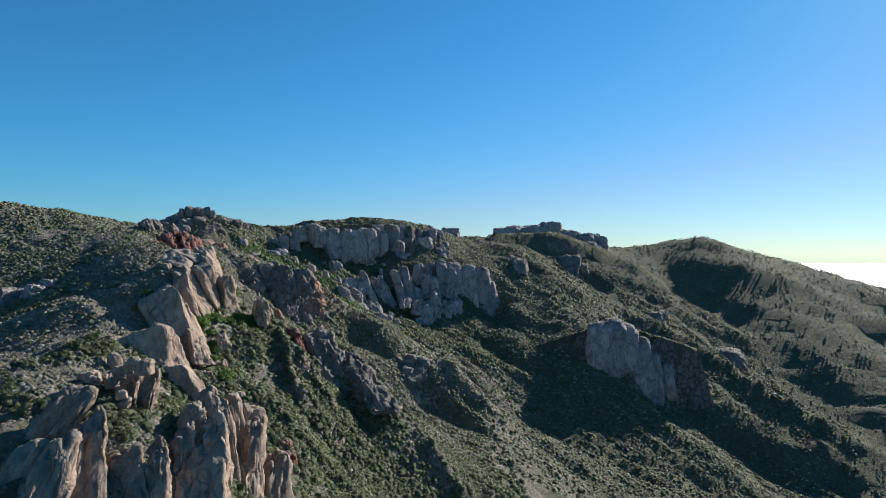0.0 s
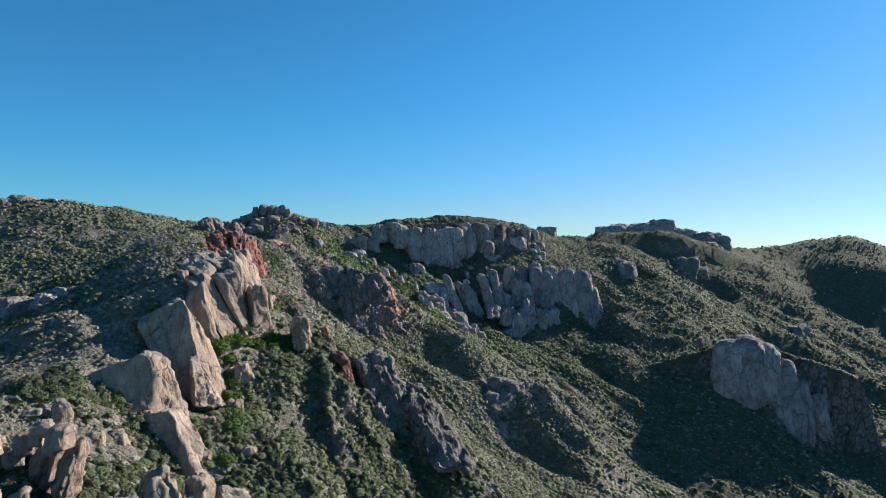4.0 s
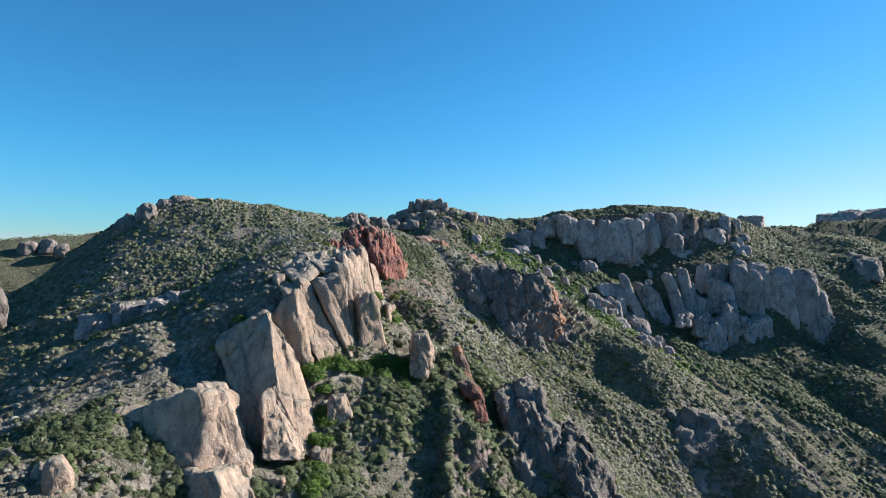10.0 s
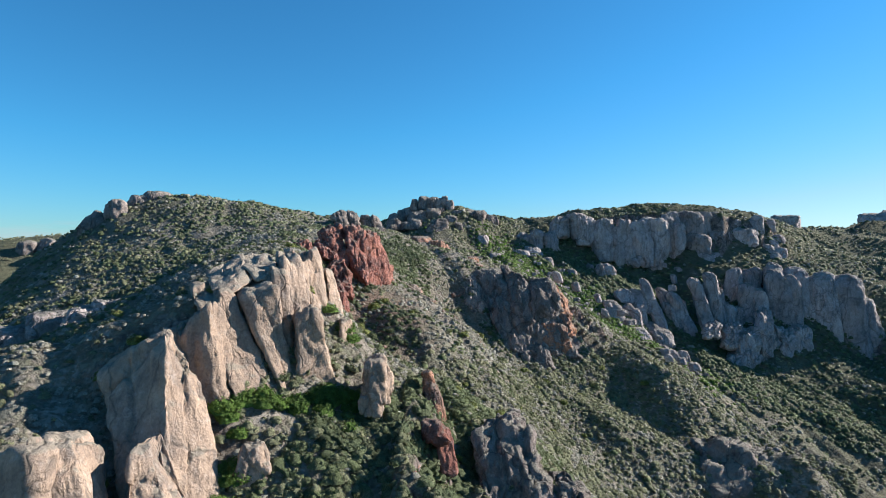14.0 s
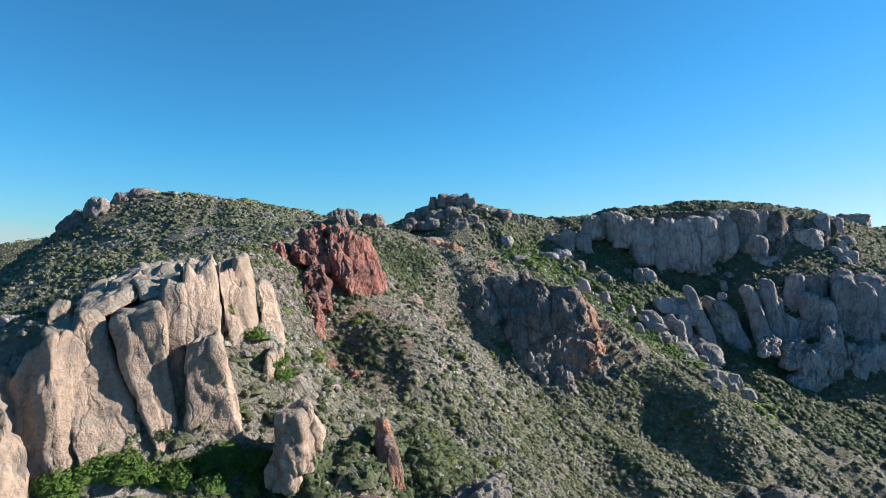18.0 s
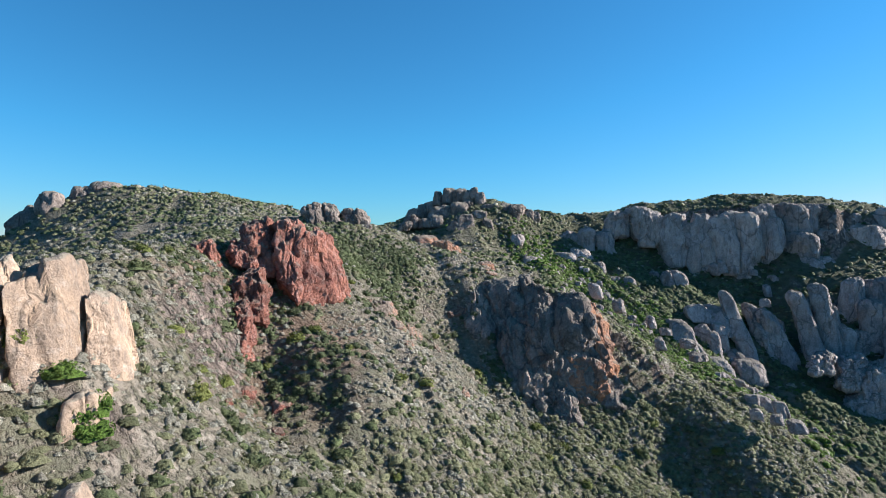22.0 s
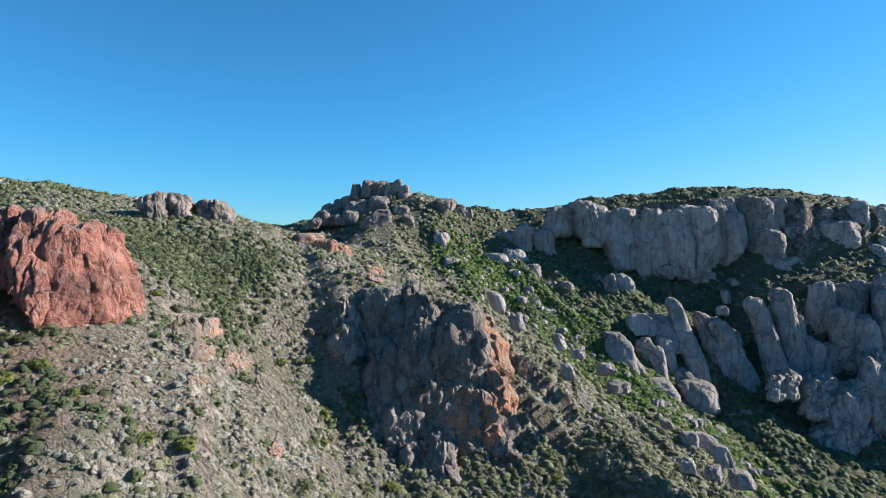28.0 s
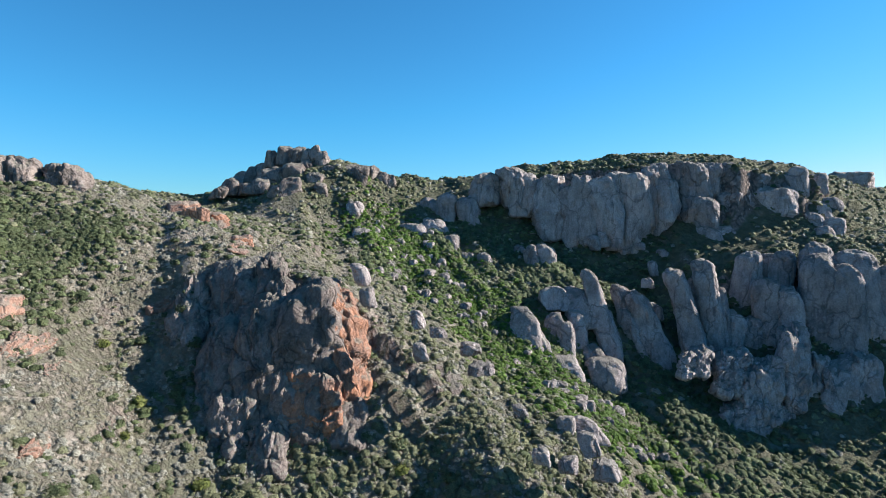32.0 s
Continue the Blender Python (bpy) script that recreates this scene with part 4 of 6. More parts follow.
# scarps on the lower ribs
slabs("rock_scarp", "brown scarp of crumbling rock on a rib", "rock outcrop", M_DARK, 280, [
    ((-46.6, 201.7, -28.1), (-39.2, 206.8, -27.6), (-29.2, 196.5, -40.7), (-39.4, 190.7, -40.4), (-4, 7, 1)),
    ((-33.6, 198.9, -34.8), (-28.9, 203.2, -34.1), (-15.5, 190.6, -46.9), (-24.6, 184.3, -47.1), (-4, 6, 1)),
    ((-20.8, 290.4, -51.7), (6.3, 299.5, -56.4), (12.7, 288.1, -74.4), (-17.6, 276.5, -65.9), (-5, 9, 2)),
    ((6.3, 299.5, -57.4), (17.1, 300.0, -66.8), (27.4, 291.5, -78.6), (10.9, 284.0, -76.8), (-5, 8, 2)),
], n=34, rows=34, power=4.5, rough=2.4, joint=2.2, stretch=1.6, step=0.7, depth=0.4)

for k, (at, size, turn, lean, taper) in enumerate([
    ((-58, 204.9, -19.4), (2.5, 3, 9.1), 42, (-0.15, 0.3), 0.42), ((-56.5, 204.6, -21.5), (2.4, 2.9, 7), 51, (-0.08, 0.32), 0.5),
]):
    rock("orange_rock", "orange weathered rock fin on the spur", M_ORANGE, at, size, turn, category="boulder", lean=lean, taper=taper, seed=300 + k, n=14, rows=20, power=4.5, cap=0.8, rough=0.13, joint=1.6, cuts=6)

for k, (at, size, turn, lean, taper) in enumerate([
    ((-110.5, 326.9, -1.5), (6.3, 5.7, 4.5), 48, (-0.5, 0.4), 0.38), ((-109.2, 328.4, -3), (5.3, 4.8, 2.8), 47, (-0.47, 0.4), 0.29),
    ((-126.7, 330.1, 4.7), (8.4, 7.6, 6.1), 51, (-0.4, 0.4), 0.31), ((-132.8, 327.7, 7.4), (9, 8.1, 5.7), 53, (-0.36, 0.4), 0.18),
    ((-125, 332.3, 2.5), (5.4, 4.9, 3.5), 50, (-0.29, 0.4), 0.18),
]):
    rock("orange_rock", "orange weathered rock on the spur", M_ORANGE, at, size, turn, category="boulder", lean=lean, taper=taper, seed=320 + k, n=12, power=4.5, rough=0.15, joint=1.8, cuts=8)

# the grey cliffs
cliff = tagged(new("rock_cliff"), "grey cliff of tall rounded stone columns", "cliff")
for k, (at, size, turn, lean, taper) in enumerate([
    ((-35, 414.5, -11.7), (6.7, 6, 32), 10, (-0.28, 0.14), 0.33), ((-28.9, 420.7, -9.2), (6.8, 6.1, 34), 8, (-0.2, 0.14), 0.22),
    ((-30.8, 420.8, -14.8), (4.8, 4.3, 23.8), 8, (-0.19, 0.14), 0.4), ((-18.5, 436.3, -7.4), (8, 7.2, 24.3), 4, (0.07, 0.14), 0.24),
    ((-20.2, 423, -23.5), (7.6, 6.8, 16.5), 5, (0.04, 0.14), 0.15), ((-16, 425, -25.1), (6.4, 5.8, 14.4), 4, (-0.06, 0.14), 0.06),
    ((-14.2, 441.6, -8.2), (8.3, 7.5, 14.6), 3, (0.06, 0.14), 0.1), ((-9.5, 440, -7), (7.6, 6.8, 21.9), 2, (0.13, 0.14), 0.15),
    ((-12.7, 428.4, -14.5), (8.7, 7.8, 28.7), 3, (-0.04, 0.14), 0.21),
]):
    rock("rock_column", "", M_GREY, at, size, turn, parent=cliff, lean=lean, taper=taper, seed=340 + k, n=18, rows=44, power=3.0, cap=1.1, rough=0.12, joint=2.0, stretch=2.4, depth=0.12, step=0.12, cuts=4)
for k, (at, size, turn, lean, taper) in enumerate([
    ((-7.9, 427.1, -16.5), (7.4, 6.7, 24.8), 2, (-0.13, 0.14), 0.44), ((-5.3, 426.7, -28.8), (7.2, 6.4, 10.5), 1, (-0.07, 0.14), 0),
    ((-0.4, 434.8, -7.7), (12.9, 11.6, 37.8), -1, (-0.06, 0.14), 0.42), ((4.8, 434.6, -10.2), (9.9, 8.9, 35.5), -2, (-0.05, 0.14), 0.33),
    ((-49, 408.8, -16.4), (6.6, 6, 18.4), 14, (-0.38, 0.14), 0.51), ((-44.4, 408.2, -17.7), (8, 7.2, 25.9), 13, (-0.4, 0.14), 0.6),
    ((-46.2, 404.8, -23), (5.9, 5.3, 18.1), 14, (-0.36, 0.14), 0.5), ((-40.7, 416.9, -22.1), (4.8, 4.3, 5), 11, (-0.08, 0.14), 0.08),
    ((-38.3, 406.7, -35.3), (6, 5.4, 5.5), 11, (-0.11, 0.14), 0.18),
]):
    rock("rock_column", "", M_GREY, at, size, turn, parent=cliff, lean=lean, taper=taper, seed=360 + k, n=18, rows=44, power=3.0, cap=1.1, rough=0.12, joint=2.0, stretch=2.4, depth=0.12, step=0.12, cuts=4)
for k, (at, size, turn, lean, taper) in enumerate([
    ((-24.3, 421.6, -17), (4.5, 4, 24.4), 6, (-0.14, 0.14), 0.5),
]):
    rock("rock_column", "", M_GREY, at, size, turn, parent=cliff, lean=lean, taper=taper, seed=380 + k, n=18, rows=44, power=3.0, cap=1.1, rough=0.12, joint=2.0, stretch=2.4, depth=0.12, step=0.12, cuts=4)

far_columns = tagged(new("rock_cliff"), "grey cliff of rounded columns above the canyon", "cliff")
for k, (at, size, turn, lean, taper) in enumerate([
    ((-2.4, 441.8, -4.7), (9.8, 8.8, 27.2), 0, (-0.13, 0.14), 0.5), ((6.3, 441, -6.8), (12, 10.8, 30.8), -2, (-0.11, 0.14), 0.3),
    ((12.9, 440.9, -11.1), (8.6, 7.8, 28.5), -3, (-0.1, 0.14), 0.34), ((18.6, 441.9, -8.9), (12.7, 11.4, 38.3), -4, (-0.05, 0.14), 0.33),
    ((26.6, 445, -9.9), (15.3, 13.7, 46.7), -5, (-0.11, 0.14), 0.31), ((33.7, 444.2, -20.4), (11, 9.9, 39.6), -6, (-0.12, 0.14), 0.42),
    ((37.3, 442, -30), (9.2, 8.3, 26.1), -7, (-0.12, 0.14), 0.5),
]):
    rock("rock_column", "", M_GREY, at, size, turn, parent=far_columns, lean=lean, taper=taper, seed=400 + k, n=18, rows=44, power=3.0, cap=1.1, rough=0.12, joint=2.0, stretch=2.4, depth=0.12, step=0.12, cuts=4)

backwall = tagged(new("rock_cliff"), "grey rock wall between the columns", "cliff")
for k, (at, size, turn, lean, taper) in enumerate([
    ((-36.5, 447.9, -20), (22.2, 6.7, 28.3), 9, (-0.15, 0.2), 0.29), ((-16.2, 464.3, -14.6), (36.2, 10.9, 37.1), 3, (0, 0.2), 0.24),
    ((6.1, 483.4, -16.9), (40, 12, 39.9), -2, (0, 0.2), 0.16), ((-48.4, 431.7, -24.7), (20.5, 4.1, 27.4), 13, (-0.12, 0.2), 0.2),
]):
    rock("rock_face", "", M_GREY, at, size, turn, parent=backwall, lean=lean, taper=taper, seed=420 + k, n=56, rows=56, power=5, cap=0.3, rough=0.2, joint=3, stretch=1.8, step=0.16, depth=0.1, cuts=8)

apron = tagged(new("rock_cliff"), "broken lower tier of the grey column cliff", "cliff")
slabs("rock_block", "", "", M_GREY, 440, [
    ((-14.4, 400.4, -34.5), (-6.8, 408.0, -32.8), (-5.6, 402.8, -45.5), (-14.6, 395.4, -45.2), (-3, 8, 1)),
    ((-7.5, 409.9, -27.5), (-1.9, 416.2, -26.4), (-1.0, 409.6, -42.2), (-6.8, 404.4, -41.9), (-3, 8, 1)),
    ((-1.5, 414.1, -33.3), (3.9, 419.0, -35.0), (4.8, 413.7, -52.1), (-2.2, 407.7, -50.4), (-3, 8, 1)),
    ((-18.0, 393.1, -44.5), (-9.1, 401.6, -41.6), (-7.8, 397.7, -49.9), (-17.8, 390.8, -49.3), (-3, 8, 1)),
    ((-9.1, 401.7, -44.4), (1.9, 412.9, -44.0), (3.4, 407.9, -56.2), (-9.0, 398.2, -54.4), (-3, 8, 1)),
    ((4.0, 422.7, -32.7), (14.0, 432.1, -34.7), (15.5, 423.5, -55.7), (3.6, 414.1, -55.3), (-3, 8, 1)),
    ((-19.8, 399.0, -32.8), (-14.1, 405.4, -31.8), (-13.9, 402.0, -39.7), (-20.6, 394.9, -39.8), (-3, 8, 1)),
    ((-27.1, 391.5, -32.4), (-21.0, 398.2, -31.4), (-20.8, 396.0, -36.6), (-27.4, 389.0, -36.1), (-3, 8, 1)),
    ((1.4, 412.1, -35.1), (15.1, 423.9, -33.1), (14.7, 416.9, -53.2), (2.4, 406.9, -52.6), (-3, 8, 1)),
    ((15.2, 426.3, -37.2), (39.1, 445.8, -35.4), (39.6, 441.6, -51.9), (17.2, 422.8, -52.0), (-3, 8, 1)),
], whole=apron, n=30, rows=36, power=4, rough=1.9, joint=1.9, stretch=1.8, step=0.6, depth=0.5)

crest = tagged(new("rock_cliff"), "long grey cliff band below the flat crest", "cliff")
for k, (at, size, turn, lean, taper) in enumerate([
    ((-103.3, 429.9, 19.7), (11.7, 10.5, 12), 27, (0.13, 0.08), 0.25), ((-96.2, 432.2, 21.5), (11.3, 10.2, 15), 25, (-0.21, 0.08), 0.13),
    ((-90.4, 434.2, 19.3), (8.9, 8, 15.5), 23, (0.1, 0.08), 0.27), ((-86.3, 435.5, 17.2), (7.9, 7.1, 14.2), 22, (0.13, 0.08), 0.3),
    ((-80.6, 437.2, 18.3), (12.5, 11.3, 22.9), 21, (0.13, 0.08), 0.49), ((-75.3, 436.9, 13.9), (7.5, 6.7, 14.5), 19, (-0.04, 0.08), 0.25),
    ((-72.2, 440.2, 18.1), (11.5, 10.3, 25.7), 18, (0, 0.08), 0.53), ((-65.8, 442.5, 17.3), (12.5, 11.3, 26), 17, (-0.13, 0.08), 0.44),
    ((-61.4, 445.8, 19), (9.5, 8.6, 28.6), 15, (-0.15, 0.08), 0.24),
]):
    rock("rock_column", "", M_GREY, at, size, turn, parent=crest, lean=lean, taper=taper, seed=500 + k, n=24, rows=38, power=3.6, cap=0.7, rough=0.15, joint=2.0, stretch=2.0, depth=0.12, step=0.12, cuts=6)
for k, (at, size, turn, lean, taper) in enumerate([
    ((-55.9, 447.5, 18.4), (11.1, 10, 28.6), 14, (-0.04, 0.08), 0.25), ((-52.1, 452.8, 21), (7.7, 6.9, 22.7), 13, (0.05, 0.08), 0.3),
    ((-47, 453.5, 16.3), (10.6, 9.5, 20.3), 11, (0, 0.08), 0.17), ((-49.5, 456.9, 22.2), (7.5, 6.8, 17.4), 12, (0, 0.08), 0.13),
    ((-42.2, 462.7, 22.6), (14.3, 12.9, 18.8), 10, (-0.1, 0.08), 0.1), ((-37.7, 459.4, 10.6), (12.8, 11.6, 12.5), 9, (-0.07, 0.08), 0),
    ((-34.5, 467.5, 22.1), (8.7, 7.9, 16.2), 8, (0.09, 0.08), 0.27), ((-31.1, 471.3, 22.1), (9.5, 8.5, 17.5), 7, (0.11, 0.08), 0.1),
    ((-28.2, 467.3, 11.7), (8.8, 7.9, 11.7), 6, (0, 0.08), 0),
]):
    rock("rock_column", "", M_GREY, at, size, turn, parent=crest, lean=lean, taper=taper, seed=520 + k, n=24, rows=38, power=3.6, cap=0.7, rough=0.15, joint=2.0, stretch=2.0, depth=0.12, step=0.12, cuts=6)
for k, (at, size, turn, lean, taper) in enumerate([
    ((-23.8, 469.3, 11), (6.9, 6.2, 9.6), 5, (-0.06, 0.08), 0.13), ((-15.6, 476.3, 13.5), (13.2, 11.9, 17.6), 3, (0, 0.08), -0.18),
    ((-12.2, 476.4, 10.5), (7.8, 7, 15.5), 2, (-0.19, 0.08), 0.24), ((-13.5, 483.4, 18.5), (10, 9, 11), 2, (-0.42, 0.08), 0.1),
    ((-22.1, 479, 18.6), (13.1, 11.8, 11.1), 5, (0, 0.08), 0.04), ((-18.6, 479.8, 16.5), (9.9, 9, 8.6), 4, (-0.07, 0.08), 0.1),
]):
    rock("rock_column", "", M_GREY, at, size, turn, parent=crest, lean=lean, taper=taper, seed=540 + k, n=24, rows=38, power=3.6, cap=0.7, rough=0.15, joint=2.0, stretch=2.0, depth=0.12, step=0.12, cuts=6)

for k, (at, size, turn, lean, taper) in enumerate([
    ((-9.1, 482.9, 20.3), (6.1, 5.5, 11.1), 2, (-0.07, 0.1), 0.07), ((-3.3, 489.4, 18), (8.2, 7.4, 8), 0, (0, 0.1), 0),
    ((-4.3, 481.5, 8.4), (7.6, 6.8, 8.3), 0, (-0.34, 0.1), 0.35), ((0.1, 484.4, 9.4), (7.1, 6.4, 11.6), -1, (-0.2, 0.1), 0.13),
    ((-4.9, 475.3, 4.4), (6.9, 6.3, 9.6), 1, (-0.26, 0.1), 0.13), ((-7.3, 480.2, 8.5), (6, 5.4, 5.7), 1, (-0.18, 0.1), 0.22),
    ((2.1, 472.8, 2.4), (6.7, 6.1, 9.8), -1, (-0.12, 0.1), 0.13), ((-0.9, 466.4, -0.4), (5.8, 5.2, 7.2), 0, (-0.13, 0.1), 0.14),
    ((-6.6, 474.9, 1.5), (5.7, 5.1, 4.3), 1, (-0.24, 0.1), 0.15),
]):
    rock("boulder", "rounded grey boulder perched on the cliff shoulder", M_GREY, at, size, turn, category="boulder", lean=lean, taper=taper, seed=560 + k, n=14, power=3, cap=1.0, rough=0.09, joint=2.4, cuts=4)

for k, (at, size, turn, lean, taper) in enumerate([
    ((-113.6, 417.9, 12.3), (7.9, 7.1, 14.3), 30, (-0.1, 0.1), 0), ((-108.2, 421.1, 10.5), (9.9, 8.9, 13.6), 29, (-0.31, 0.1), 0.23),
    ((-121.1, 418.2, 10.8), (8.3, 7.5, 8.8), 32, (-0.16, 0.1), 0.29), ((-117, 417.5, 9.7), (5.4, 4.9, 8.5), 31, (-0.1, 0.1), 0.26),
    ((-78.7, 413.5, -5.7), (5.8, 5.2, 10.8), 22, (-0.23, 0.1), 0.29), ((-75.8, 416.9, -5.4), (8.3, 7.5, 10), 21, (-0.1, 0.1), 0.3),
    ((-84.3, 417.2, -5.9), (3.7, 3.3, 7), 23, (-0.07, 0.1), 0.35), ((-65.8, 435.2, -2.9), (4.2, 3.7, 5.3), 17, (-0.15, 0.1), -0.11),
    ((-63.3, 436.6, -1.4), (3.1, 2.8, 5.8), 16, (-0.23, 0.1), 0.29),
]):
    rock("bowl_rock", "grey rock in the shaded bowl below the cliff", M_GREY, at, size, turn, category="rock", lean=lean, taper=taper, seed=580 + k, n=12, rows=14, power=3.6, cap=0.9, rough=0.13, joint=2, cuts=5)
for k, (at, size, turn, lean, taper) in enumerate([
    ((-34, 455.7, -0.2), (8, 7.2, 6.5), 8, (-0.4, 0.1), 0.16), ((-29.1, 458.3, -0.2), (6.7, 6, 5.7), 7, (-0.23, 0.1), 0.06),
    ((-45.6, 444.5, -7.8), (4.9, 4.4, 7), 11, (-0.11, 0.1), 0.26), ((-42.9, 444.4, -10.6), (5.3, 4.8, 4.4), 11, (0, 0.1), 0.08),
    ((-46.8, 437, -11.3), (3.1, 2.8, 4.8), 12, (-0.26, 0.1), 0.13), ((-46.3, 430.6, -16.3), (4.3, 3.8, 3.4), 12, (-0.07, 0.1), 0.1),
    ((-79.4, 425.3, 1.1), (2.4, 2.2, 2.1), 21, (0, 0.1), 0.18), ((-39.6, 451.1, -4.6), (3.7, 3.3, 2.1), 9, (-0.12, 0.1), 0.12),
    ((-52.8, 444, -5.4), (3.7, 3.4, 2.6), 13, (-0.1, 0.1), 0.12),
]):
    rock("bowl_rock", "grey rock in the shaded bowl below the cliff", M_GREY, at, size, turn, category="rock", lean=lean, taper=taper, seed=600 + k, n=12, rows=14, power=3.6, cap=0.9, rough=0.13, joint=2, cuts=5)
for k, (at, size, turn, lean, taper) in enumerate([
    ((-90.2, 403.3, -7.9), (5.1, 4.6, 8.7), 27, (-0.23, 0.1), 0.4), ((-87.3, 389.8, -15.3), (10.5, 9.4, 6.2), 28, (-0.56, 0.1), 0.18),
    ((-80.8, 386.3, -18.5), (6.1, 5.5, 5.6), 26, (-0.2, 0.1), 0.18), ((-95.1, 402.7, -8), (6.8, 6.2, 7.5), 28, (-0.17, 0.1), 0.42),
    ((-102.7, 403.1, -2.5), (7.4, 6.7, 7.7), 30, (-0.07, 0.1), 0.29), ((-112.3, 407.8, 3.3), (10.6, 9.6, 9.3), 32, (-0.29, 0.1), 0.5),
    ((-116, 400.7, 1.4), (9.8, 8.8, 7.9), 33, (-0.23, 0.1), 0.22),
]):
    rock("bowl_rock", "grey rock in the shaded bowl below the cliff", M_GREY, at, size, turn, category="rock", lean=lean, taper=taper, seed=620 + k, n=12, rows=14, power=3.6, cap=0.9, rough=0.13, joint=2, cuts=5)

# pale rocks on the spur below the bowl
for k, (at, size, turn, lean, taper) in enumerate([
    ((-66.1, 383.3, -21.1), (12, 10.8, 17.5), 22, (-0.2, 0.35), 0.65), ((-59.2, 390.1, -23), (6.1, 5.5, 12.8), 19, (0.06, 0.35), 0.12),
    ((-56.2, 395.4, -22.7), (5.5, 4.9, 12.4), 18, (-0.1, 0.35), 0.27), ((-54.7, 403.9, -21.9), (7.7, 7, 20.1), 17, (-0.5, 0.35), 0.54),
    ((-59.4, 401.5, -16.9), (10, 9, 10.7), 18, (-0.4, 0.35), 0.26), ((-55.7, 402.6, -12), (5.9, 5.3, 24.6), 17, (-0.31, 0.35), 0.58),
    ((-54.2, 381.9, -32.4), (8.6, 7.7, 6.1), 19, (-0.31, 0.35), 0.04), ((-46.5, 388.5, -33.2), (10.3, 9.3, 7.6), 15, (-0.25, 0.35), 0.03),
    ((-44.7, 406.1, -34.2), (8.3, 7.5, 10.4), 13, (-0.16, 0.35), 0.22),
]):
    rock("pale_rock", "pale weathered rock rib on a spur", M_GREY, at, size, turn, category="rock", lean=lean, taper=taper, seed=640 + k, n=14, rows=24, power=3.0, cap=1.2, rough=0.11, joint=3, stretch=2, depth=0.07, step=0.07, cuts=4)
for k, (at, size, turn, lean, taper) in enumerate([
    ((-61.5, 381.4, -27.6), (7.4, 6.7, 10.1), 21, (-0.31, 0.35), 0.42), ((-68.6, 379, -24.9), (6.3, 5.7, 8.3), 24, (-0.1, 0.35), 0.44),
    ((-50.8, 392.9, -31.1), (6.5, 5.9, 8), 16, (-0.25, 0.35), 0.16), ((-56.4, 388.9, -25), (4.4, 4, 11), 19, (-0.09, 0.35), 0.4),
    ((-63.8, 398.3, -16.9), (9.4, 8.5, 6.4), 20, (0, 0.35), 0.4), ((-69.1, 385.8, -22.4), (6.4, 5.7, 8.2), 23, (0, 0.35), 0.29),
    ((-50.5, 403.4, -23.3), (3.9, 3.5, 10.6), 15, (-0.3, 0.35), 0.48),
]):
    rock("pale_rock", "pale weathered rock rib on a spur", M_GREY, at, size, turn, category="rock", lean=lean, taper=taper, seed=660 + k, n=14, rows=24, power=3.0, cap=1.2, rough=0.11, joint=3, stretch=2, depth=0.07, step=0.07, cuts=4)

# rocks of the summit
for k, (at, size, turn, lean, taper) in enumerate([
    ((-172.6, 389.3, 28.9), (4.1, 3.7, 6.8), 47, (0.13, 0.1), 0.22), ((-168.3, 392.7, 30.6), (5.7, 5.1, 7.3), 45, (0.12, 0.1), 0.08),
    ((-164.7, 395.5, 30.4), (6.6, 6, 8.8), 44, (0.1, 0.1), 0.07), ((-159.1, 398.7, 30.8), (4.6, 4.1, 6.5), 43, (0.09, 0.1), 0.2),
    ((-156.6, 399.5, 28.4), (6.1, 5.5, 8.2), 42, (-0.07, 0.1), 0.22), ((-175.7, 387.9, 24.6), (6.2, 5.6, 6.8), 47, (0.13, 0.1), 0.22),
    ((-178.5, 386.1, 23.1), (6.6, 6, 6.5), 48, (0.18, 0.1), 0.34), ((-181.2, 382.8, 21.3), (6.6, 5.9, 6.4), 49, (0.14, 0.1), 0.34),
    ((-174.3, 372.8, 17.8), (6.2, 5.6, 6.1), 50, (0.23, 0.1), 0.34),
]):
    rock("summit_boulder", "weathered brown boulder heaped on the summit", M_DARK, at, size, turn, category="boulder", lean=lean, taper=taper, seed=680 + k, n=12, power=3.6, cap=0.8, rough=0.13, joint=2, cuts=6)
for k, (at, size, turn, lean, taper) in enumerate([
    ((-172.7, 367.7, 14.6), (5.3, 4.7, 4.3), 51, (0.31, 0.1), 0.24), ((-168.3, 386.7, 22.4), (10.4, 9.4, 7.4), 46, (0.19, 0.1), 0.3),
    ((-161.2, 390.1, 23.8), (8.2, 7.4, 6.6), 45, (0.09, 0.1), 0.16), ((-151, 379.7, 17.4), (8.7, 7.8, 9.6), 45, (0.06, 0.1), 0.38),
    ((-150.7, 389.9, 19.7), (7.8, 7, 7.2), 43, (-0.19, 0.1), 0.11), ((-145.2, 386.7, 15.6), (4.8, 4.4, 7), 42, (-0.19, 0.1), 0.26),
    ((-160, 395, 24.8), (5.9, 5.3, 5.2), 43, (0.11, 0.1), 0.15), ((-151, 399.3, 22.8), (8.7, 7.8, 5.2), 41, (0.17, 0.1), 0.26),
    ((-147.3, 401.8, 22.3), (8.7, 7.8, 5.2), 40, (0.22, 0.1), 0.26),
]):
    rock("summit_boulder", "weathered brown boulder heaped on the summit", M_DARK, at, size, turn, category="boulder", lean=lean, taper=taper, seed=700 + k, n=12, power=3.6, cap=0.8, rough=0.13, joint=2, cuts=6)
